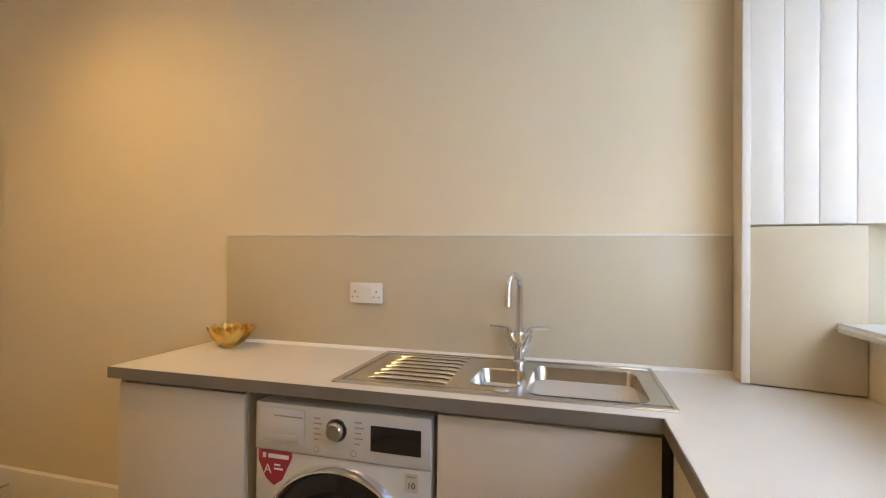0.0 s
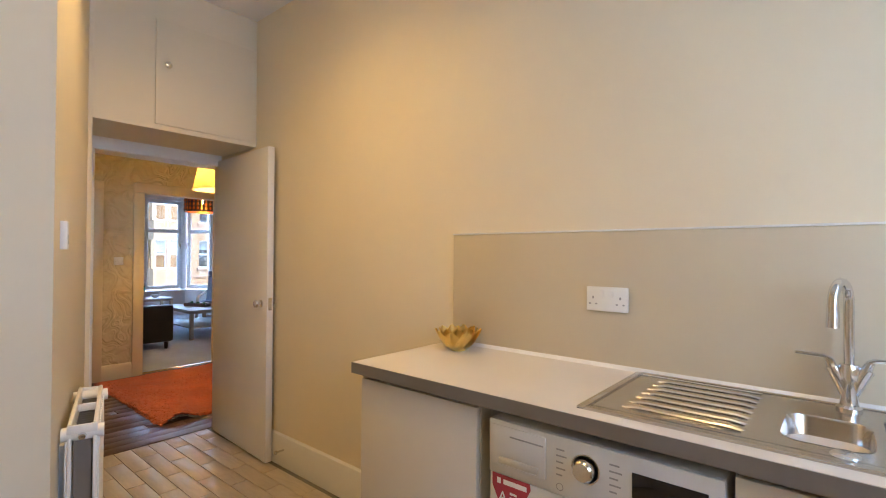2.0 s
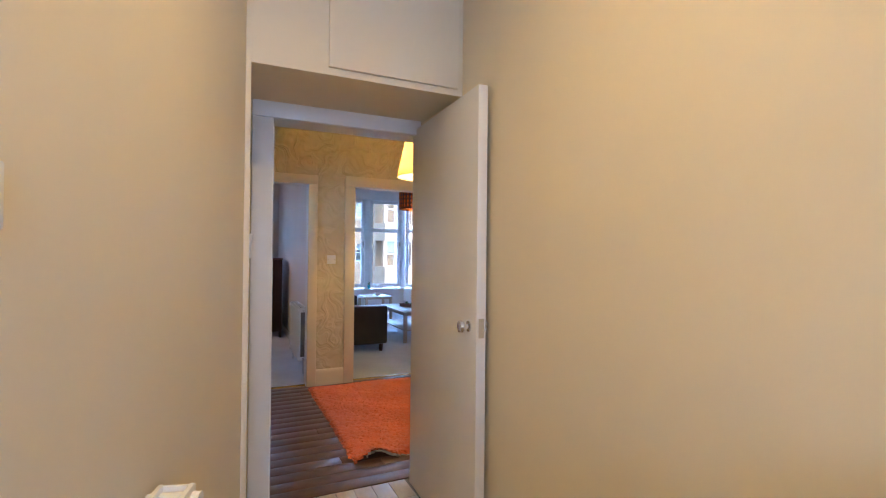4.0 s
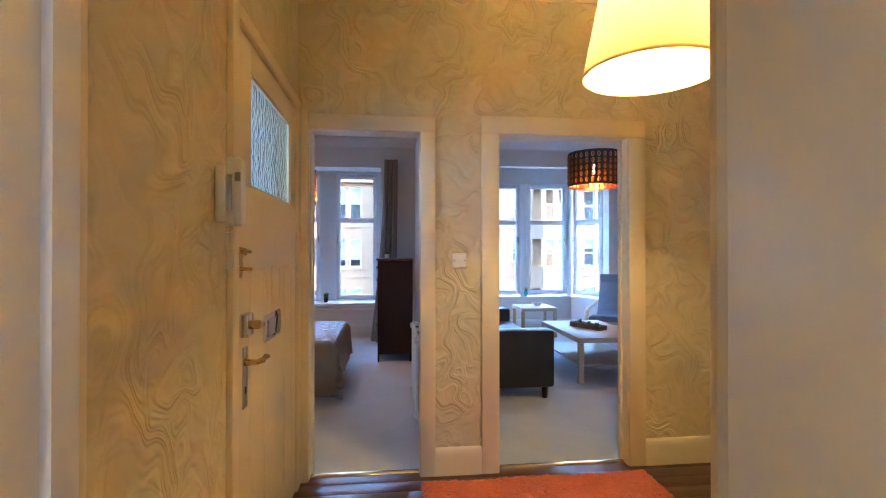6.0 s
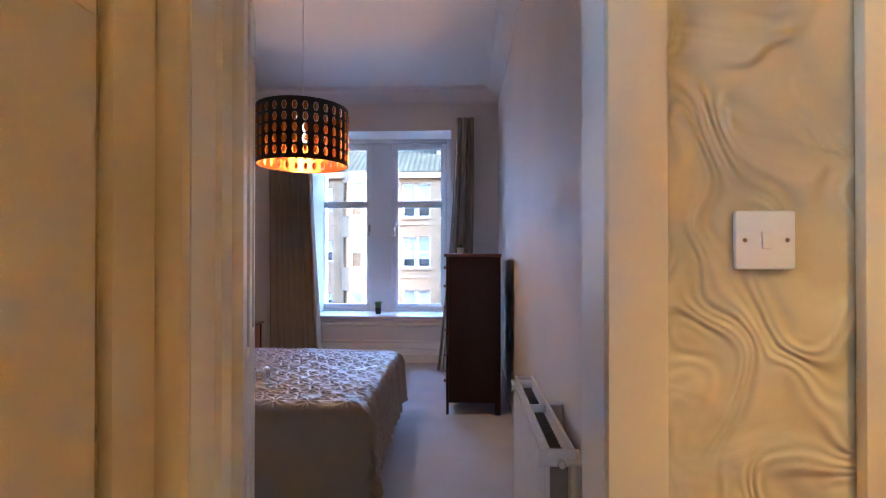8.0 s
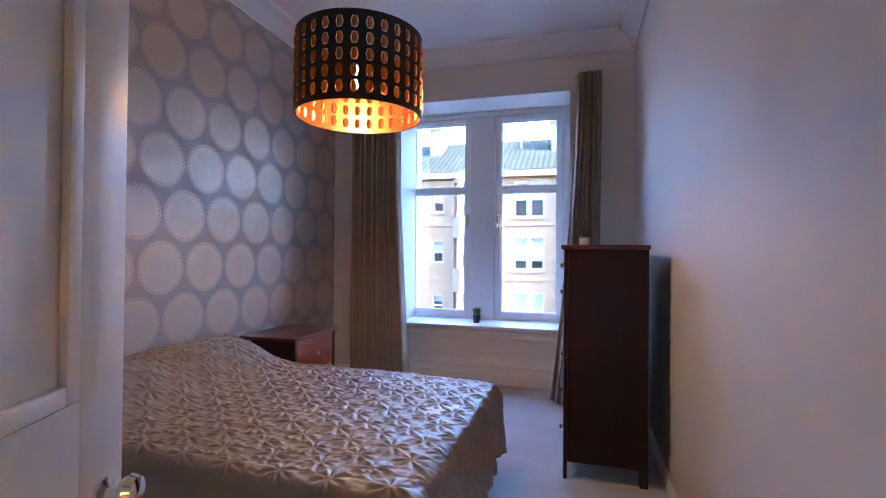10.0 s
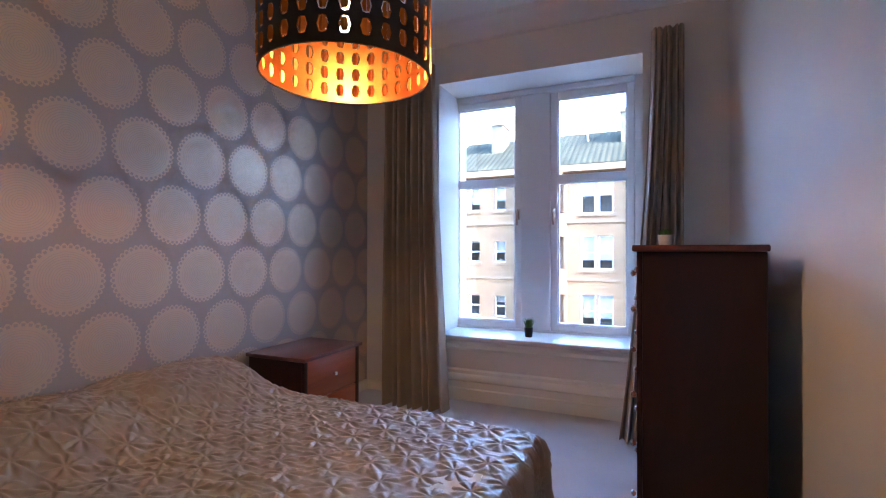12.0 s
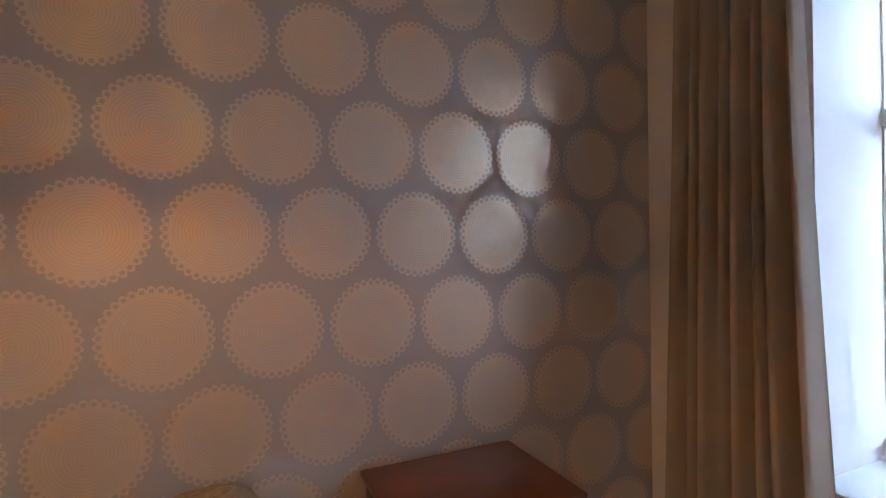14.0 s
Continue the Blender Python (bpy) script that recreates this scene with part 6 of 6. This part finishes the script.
def planted_tray():
    t = thing("planted_tray", "brown wooden tray with three small green plants", "planter", pose(1.745, 2.33, 0.45, 0, 0, -65))
    bm = box(bmesh.new(), -0.21, 0.21, -0.065, 0.065, 0.0, 0.01)
    for q in ((-0.21, 0.21, -0.065, -0.055), (-0.21, 0.21, 0.055, 0.065), (-0.21, -0.2, -0.0545, 0.0545), (0.2, 0.21, -0.0545, 0.0545)):
        box(bm, q[0], q[1], q[2], q[3], 0.0105, 0.05)
    part("tray", bm, "brown_tray", t, smooth=0)
    rng = random.Random(5)
    for x in (-0.12, 0.0, 0.12):
        bm = bmesh.new()
        for i in range(70):
            a, e, r = rng.uniform(0, math.tau), rng.uniform(0.1, 1.4), 0.062 * rng.uniform(0.7, 1.1)
            d = Vector((math.cos(a) * math.cos(e), math.sin(a) * math.cos(e), math.sin(e)))
            s = d.cross(Vector((0.3, 0.2, 1))).normalized() * 0.007
            c = Vector((x, 0, 0.025))
            bm.faces.new([bm.verts.new(v) for v in (c + d * r * 0.3, c + d * r * 0.7 + s, c + d * r, c + d * r * 0.7 - s)])
        part("foliage", bm, "leaf", t, smooth=0)
        part("soil", lathe(bmesh.new(), [(0, 0.03), (0.04, 0.028), (0.045, 0.011), (0, 0.011)], 14, (x, 0, 0)), "soil", t)
    return t


planted_tray()
for x in (1.30, 1.86):
    grass_pot("potted_plant", "small green plant in a turquoise pot on the bay sill", pose(x, 5.22, 0.53), 0.045, 0.08, "pot_blue", 200, 0.10)
bm = lathe(bmesh.new(), [(0, 0), (0.03, 0.0), (0.06, 0.02), (0.08, 0.06), (0.077, 0.06), (0.057, 0.024), (0, 0.006)], 24, (1.82, 4.42, 0.45))
solo("glass_bowl", bm, "plastic", "small pale bowl on the side table", "bowl")

# the press: an open display alcove with a low door, and its moulded frame
pr = thing("display_press", "white framed wall alcove with a low cupboard door", "alcove")
bm = bmesh.new()
box(bm, 3.37, 3.42, 3.745, 3.885, 0, 2.03, 0.008), box(bm, 3.37, 3.42, 2.975, 3.105, 0, 2.03, 0.008), box(bm, 3.37, 3.42, 3.106, 3.744, 1.885, 2.03, 0.008)
part("frame", bm, "gloss", pr)
bm = bmesh.new()
box(bm, 3.42, 3.70, 3.735, 3.75, 0, 1.89), box(bm, 3.42, 3.70, 3.1, 3.115, 0, 1.89), box(bm, 3.42, 3.70, 3.116, 3.734, 1.876, 1.89)
part("lining", bm, "ivory", pr, smooth=0)
part("back", box(bmesh.new(), 3.66, 3.699, 3.116, 3.734, 0.0, 1.875), "loops", pr, smooth=0)
d = part("door", box(bmesh.new(), 3.392, 3.425, 3.112, 3.738, 0.02, 0.885, 0.004), "gloss", pr)
bm = bmesh.new()
for q in ((3.20, 3.215, 0.14, 0.62), (3.425, 3.44, 0.14, 0.62), (3.216, 3.424, 0.605, 0.62), (3.216, 3.424, 0.14, 0.155)):
    box(bm, 3.386, 3.3915, q[0], q[1], q[2], q[3], 0.002)
part("door_moulding", bm, "gloss", d)
bm = lathe(bmesh.new(), [(0, 0), (0.008, 0), (0.008, 0.012), (0.02, 0.02), (0.018, 0.03), (0, 0.034)], 16, (3.392, 3.67, 0.80), Euler((0, radians(-90), 0)).to_matrix())
part("knob", bm, "chrome", d)


def fireplace():
    f = thing("fireplace", "pale stone fireplace surround on a black hearth", "fireplace")
    bm = box(bmesh.new(), 3.16, 3.399, 1.35, 2.80, 1.09, 1.13, 0.008)
    box(bm, 3.20, 3.399, 1.40, 2.75, 1.05, 1.0895, 0.01)
    part("mantelshelf", bm, "fire_stone", f)
    for y0, y1 in ((2.48, 2.70), (1.45, 1.67)):
        bm = box(bmesh.new(), 3.25, 3.399, y0, y1, 0.04, 1.0495, 0.006)
        box(bm, 3.235, 3.2495, y0 + 0.04, y1 - 0.04, 0.18, 0.95, 0.005), box(bm, 3.23, 3.2495, y0 - 0.01, y1 + 0.01, 0.04, 0.15, 0.005)
        part("pilaster", bm, "fire_stone", f)
    part("frieze", box(bmesh.new(), 3.265, 3.399, 1.671, 2.479, 0.82, 1.049, 0.004), "fire_stone", f)
    part("fire_opening", box(bmesh.new(), 3.33, 3.399, 1.671, 2.479, 0.04, 0.819), "black", f, smooth=0)
    part("hearth", box(bmesh.new(), 2.98, 3.399, 1.30, 2.90, 0.0, 0.04, 0.004), "black_gloss", f, "polished black hearth slab")
    return f


fireplace()
grass_pot("potted_plant", "bushy green plant in a white pot on the mantel", pose(3.27, 2.66, 1.13), 0.045, 0.085, "plastic", 220, 0.07)
bm = tube(bmesh.new(), [(3.30, 2.83, 0.02), (3.26, 2.86, 0.05), (3.28, 2.93, 0.17), (3.34, 2.95, 0.10), (3.38, 2.96, 0.09)], 0.006, 8)
solo("cable", bm, "plastic", "white cable by the hearth", "cable")

# ---- outside ----
G = -6.8
slab("ground", -300, 300, 6.0, 600, G - 0.5, G - 0.15, "asphalt", "grey street far below the windows", "ground")
slab("pavement", -60, 60, 24.5, 28.0, G - 0.15, G, "stone_trim", "pale pavement along the tenement", "pavement")
slab("back_court", -300, 300, -600, -7.6, G - 0.5, G - 0.15, "asphalt", "grey back court behind the flat", "ground")


def tenement():
    FY = 28.0
    t = thing("tenement", "sunlit blond and red sandstone tenement across the street", "building")
    # windows: centre, half width, in bays of the facade
    spec = []
    for k in range(-2, 3):
        o = k * 16.6
        spec += [(o - 10.35, 0.33, 1), (o - 8.75, 0.33, 1), (o - 3.25, 0.85, 2), (o - 13.2, 0.5, 1), (o + 3.4, 0.85, 2)]
    bays = [k * 16.6 + 0.05 for k in range(-2, 3)] + [k * 16.6 - 6.35 for k in range(-2, 3)]
    floors = [(-6.0, -4.0), (-2.95, -1.1), (0.29, 2.13), (3.37, 5.42)]
    Z1 = 6.05
    holes = []
    for x, hw, n in spec:
        for i, (a, b) in enumerate(floors):
            if hw < 0.4:
                a2, b2 = a + 0.35, b - 0.25
            else:
                a2, b2 = a, b
            holes.append((x - hw, x + hw, a2, b2, n))
    bm = bmesh.new()
    xs = sorted({-50.0, 50.0, *[v for h in holes for v in h[:2] if -50 < v < 50]})
    for a, c in zip(xs, xs[1:]):
        mid = (a + c) / 2
        cuts = sorted((h[2], h[3]) for h in holes if h[0] < mid < h[1])
        z = G
        for q, r in cuts:
            if q > z:
                box(bm, a, c, FY, FY + 0.5, z, q)
            z = r
        box(bm, a, c, FY, FY + 0.5, z, Z1)
    part("wall", bm, "stone", t, smooth=0)
    for z, dz, out in ((-3.35, 0.22, 0.12), (2.85, 0.16, 0.10), (-0.35, 0.16, 0.08), (Z1 - 0.35, 0.35, 0.35)):
        part("string_course", box(bmesh.new(), -50, 50, FY - out, FY - 0.002, z, z + dz), "stone_trim", t, smooth=0)
    # A single dull sheet behind the panes stands in for the rooms' shade.
    part("dim_rooms", box(bmesh.new(), -50, 50, FY + 0.9, FY + 1.0, G, Z1), "room_shade", t, smooth=0)
    rng = random.Random(11)
    for x0, x1, z0, z1, n in holes:
        if not -24 < (x0 + x1) / 2 < 24:
            continue
        w = new("window")
        w.parent = t
        bm = bmesh.new()
        fw = 0.055
        xm = [x0, x1] if n == 1 else [x0, (x0 + x1) / 2 - 0.09, (x0 + x1) / 2 + 0.09, x1]
        if n == 2:
            box(bm, xm[1], xm[2], FY + 0.02, FY + 0.4, z0, z1)
            part("mullion", bm, "stone_trim", w, smooth=0)
            bm = bmesh.new()
        for a, c in zip(xm[::2], xm[1::2]):
            zm = z0 + (z1 - z0) * 0.5
            for q in ((a, a + fw, z0, z1), (c - fw, c, z0, z1), (a + fw, c - fw, z1 - fw, z1), (a + fw, c - fw, z0, z0 + fw), (a + fw, c - fw, zm - 0.03, zm + 0.03)):
                box(bm, q[0], q[1], FY + 0.16, FY + 0.22, q[2], q[3])
        part("frame", bm, "gloss", w, smooth=0)
        bm = bmesh.new()
        for a, c in zip(xm[::2], xm[1::2]):
            box(bm, a, c, FY + 0.18, FY + 0.19, z0, z1)
        part("pane", bm, "glass", w, smooth=0)
        part("sill", box(bmesh.new(), x0 - 0.12, x1 + 0.12, FY - 0.1, FY + 0.2, z0 - 0.16, z0 - 0.001), "stone_trim", w, smooth=0)
        # Blinds are frequent, partly to replace pale sky reflected in the panes.
        if rng.random() < 0.75:
            h = rng.uniform(0.3, 0.95)
            part("blind", box(bmesh.new(), x0 + 0.05, x1 - 0.05, FY + 0.42, FY + 0.44, z1 - (z1 - z0) * h, z1), "blind", w, smooth=0)
    for x in bays:
        if not -24 < x < 24:
            continue
        b = new("bay_window")
        b.parent = t
        prof = [(x - 1.5, FY - 0.003), (x - 0.85, FY - 0.8), (x + 0.85, FY - 0.8), (x + 1.5, FY - 0.003)]
        bm = bmesh.new()
        zz = [G] + [v for f in floors for v in f] + [Z1]
        for a, c in zip(zz[::2], zz[1::2]):
            prism(bm, prof, a, c)
        for a, c in floors:
            for q in ((x - 1.5, x - 1.34), (x - 0.98, x - 0.75), (x - 0.1, x + 0.1), (x + 0.75, x + 0.98), (x + 1.34, x + 1.5)):
                yq = FY - 0.8 if abs((q[0] + q[1]) / 2 - x) < 1.1 else FY - 0.16
                box(bm, q[0], q[1], yq, min(yq + 0.22, FY - 0.003), a, c)
        part("stonework", bm, "stone_trim", b, smooth=0)
        bm = bmesh.new()
        for a, c in floors:
            for q, r in ((x - 0.75, x - 0.1), (x + 0.1, x + 0.75)):
                zm = (a + c) / 2
                for e in ((q, q + 0.05, a, c), (r - 0.05, r, a, c), (q + 0.05, r - 0.05, zm - 0.03, zm + 0.03), (q + 0.05, r - 0.05, a, a + 0.05), (q + 0.05, r - 0.05, c - 0.05, c)):
                    box(bm, e[0], e[1], FY - 0.70, FY - 0.65, e[2], e[3])
        part("frame", bm, "gloss", b, smooth=0)
        bm = bmesh.new()
        for a, c in floors:
            for q, r in ((x - 0.75, x - 0.1), (x + 0.1, x + 0.75)):
                box(bm, q, r, FY - 0.68, FY - 0.675, a, c)
        part("pane", bm, "glass", b, smooth=0)
        bm = bmesh.new()
        for a, c in floors:
            # These blinds too partly stand in for the sky's reflection.
            if rng.random() < 0.7:
                box(bm, x - 0.72, x + 0.72, FY - 0.5, FY - 0.48, c - (c - a) * rng.uniform(0.3, 0.8), c)
        if len(bm.verts):
            part("blind", bm, "blind", b, smooth=0)
        else:
            bm.free()
    bm = bmesh.new()
    for y0, z0, y1, z1 in ((FY - 0.25, Z1, FY + 5.0, Z1 + 2.9), (FY + 5.0, Z1 + 2.9, FY + 10.5, Z1)):
        vs = [bm.verts.new(v) for v in ((-50, y0, z0), (50, y0, z0), (50, y1, z1), (-50, y1, z1), (-50, y0, z0 - 0.15), (50, y0, z0 - 0.15), (50, y1, z1 - 0.15), (-50, y1, z1 - 0.15))]
        for q in ((0, 1, 2, 3), (7, 6, 5, 4), (0, 4, 5, 1), (2, 6, 7, 3), (0, 3, 7, 4), (1, 5, 6, 2)):
            bm.faces.new([vs[k] for k in q])
    roof = part("roof", bm, "slate", t, smooth=0)
    X = np.linspace(-50, 50, 2001)
    roll = 0.05 * np.abs(np.sin(X * math.pi / 0.32))
    up = np.linspace(0, 1, 19)
    P = np.zeros((19, X.size, 3))
    P[..., 0] = X
    P[..., 1] = (FY - 0.32 + 5.3 * up)[:, None]
    P[..., 2] = (Z1 + 0.01 + 2.92 * up)[:, None] + roll
    tiles = new("roof_tiles", grid_mesh("roof_tiles", P, "slate"))
    tiles.parent = roof
    tagged(tiles, kind="stuff")
    for x, z in ((-12.1, Z1 + 2.5), (-4.1, Z1 + 2.9)):
        bm = lathe(bmesh.new(), [(0, 0.0), (0.22, 0.03), (0.40, 0.11), (0.41, 0.11), (0.22, 0.02), (0, -0.012)], 24, (x, FY + 2.6, z), Euler((radians(70), 0, radians(20))).to_matrix())
        tube(bm, [(x, FY + 2.7, z), (x + 0.05, FY + 3.0, z - 0.9)], 0.03, 8)
        part("satellite_dish", bm, "blind", t, "pale satellite dish on the roof")
    for x, hw in ((-40.5, 0.5), (-24.0, 0.5), (-9.75, 0.36), (-1.65, 0.5), (7.0, 0.5), (22.0, 0.5), (39.0, 0.5)):
        ch = part("chimney", box(bmesh.new(), x - hw, x + hw, FY + 2.6, FY + 4.2, Z1 + 0.5, Z1 + 3.7), "chimney", t, smooth=0)
        bm = box(bmesh.new(), x - hw - 0.08, x + hw + 0.08, FY + 2.5, FY + 4.3, Z1 + 3.45, Z1 + 3.6)
        for k in range(3):
            lathe(bm, [(0.14, Z1 + 3.7), (0.17, Z1 + 3.7), (0.14, Z1 + 4.25), (0.11, Z1 + 4.25), (0.14, Z1 + 3.7)], 12, (x, FY + 2.85 + 0.55 * k, 0))
        part("chimney_pots", bm, "stone_trim", ch)
        bm = tube(bmesh.new(), [(x + 0.3, FY + 3.0, Z1 + 3.7), (x + 0.3, FY + 3.0, Z1 + 5.3)], 0.025, 6)
        for k in range(5):
            tube(bm, [(x, FY + 3.0 + 0.12 * k - 0.3, Z1 + 5.25), (x + 0.6, FY + 3.0 + 0.12 * k - 0.3, Z1 + 5.25)], 0.012, 5)
        part("aerial", bm, "steel", ch)
    # arched close door
    bm = bmesh.new()
    pts = [(-9.5 + 0.95 * math.cos(math.pi * k / 14), -4.75 + 0.95 * math.sin(math.pi * k / 14)) for k in range(15)]
    inn = [(-9.5 + 0.7 * math.cos(math.pi * k / 14), -4.75 + 0.7 * math.sin(math.pi * k / 14)) for k in range(15)]
    for k in range(14):
        q = [pts[k], pts[k + 1], inn[k + 1], inn[k]]
        fr = [bm.verts.new((a, FY - 0.3, c)) for a, c in q]
        bk = [bm.verts.new((a, FY - 0.002, c)) for a, c in q]
        bm.faces.new(fr), bm.faces.new(bk[::-1])
        for e in range(4):
            bm.faces.new((fr[e], fr[(e + 1) % 4], bk[(e + 1) % 4], bk[e]))
    part("door_arch", bm, "stone_trim", t, smooth=0)
    return t


tenement()
# Unseen block, added to keep sun and some sky out of the kitchen.
bm = box(bmesh.new(), -40, 40, -32, -20, G, 13.0)
solo("unseen_light_blocker", bm, "stone", "unseen sandstone block added behind the court to cut sun and sky", "building", smooth=0)
bm = bmesh.new()
box(bm, -14, 14, -7.35, 5.1, HB + 0.27, 7.5)
box(bm, -14, -3.46, -7.35, 5.1, G, HB + 0.26), box(bm, 3.72, 14, -7.35, 5.1, G, HB + 0.26), box(bm, -3.45, 3.71, -7.3, 5.1, G, -0.27)
box(bm, 2.51, 3.71, -7.3, 0.05, -0.26, HB + 0.26), box(bm, 0.15, 2.5, -7.3, -2.28, -0.26, HB + 0.26)
solo("own_building", bm, "stone", "sandstone tenement that holds the flat", "building", smooth=0)

# ---- floor pieces ----
tile = mesh_of("tile", box(bmesh.new(), -0.049, 0.049, -0.199, 0.199, -0.012, 0.0, 0.0015), "tile")
floor = bpy.data.objects["floor_kitchen"]
rng = random.Random(2)
for i in range(13):
    x = -1.21 + 0.1015 * i
    for j in range(-1, 5):
        y = -2.365 - 0.402 * j - (0.201 if i % 2 else 0) 
        y0, y1 = max(y - 0.199, -4.30), min(y + 0.199, -2.165)
        if y1 - y0 < 0.03 or x + 0.05 > -0.0:
            continue
        ob = new("tile", tile)
        ob.parent = floor
        ob.location = (x, (y0 + y1) / 2, rng.uniform(-0.0004, 0.0006))
        ob.scale = (1, (y1 - y0) / 0.398, 1)
bm = bmesh.new()
for i in range(33):
    x = -3.25 + 0.1015 * i
    for j in range(9):
        y = -4.50 - 0.402 * j - (0.201 if i % 2 else 0)
        if y > -6.9:
            box(bm, x - 0.049, x + 0.049, y - 0.199, min(y + 0.199, -4.302), -0.012, 0.0)
rest = part("tile_field", bm, "tile", floor, smooth=0)
tagged(rest, kind="stuff")
hall = bpy.data.objects["floor_hall"]
board = mesh_of("floorboard", box(bmesh.new(), -0.5, 0.5, -0.0545, 0.0545, -0.014, 0.0, 0.002), "board")
for j in range(20):
    y = -2.10 + 0.1105 * j
    if y > 0.03:
        continue
    cuts = [-0.955, rng.uniform(-0.4, 0.6), rng.uniform(1.0, 1.9), 2.4]
    for a, c in zip(cuts, cuts[1:]):
        ob = new("floorboard", board)
        ob.parent = hall
        ob.location = ((a + c) / 2, y, rng.uniform(-0.0005, 0.0008))
        ob.scale = (c - a - 0.002, 1, 1)
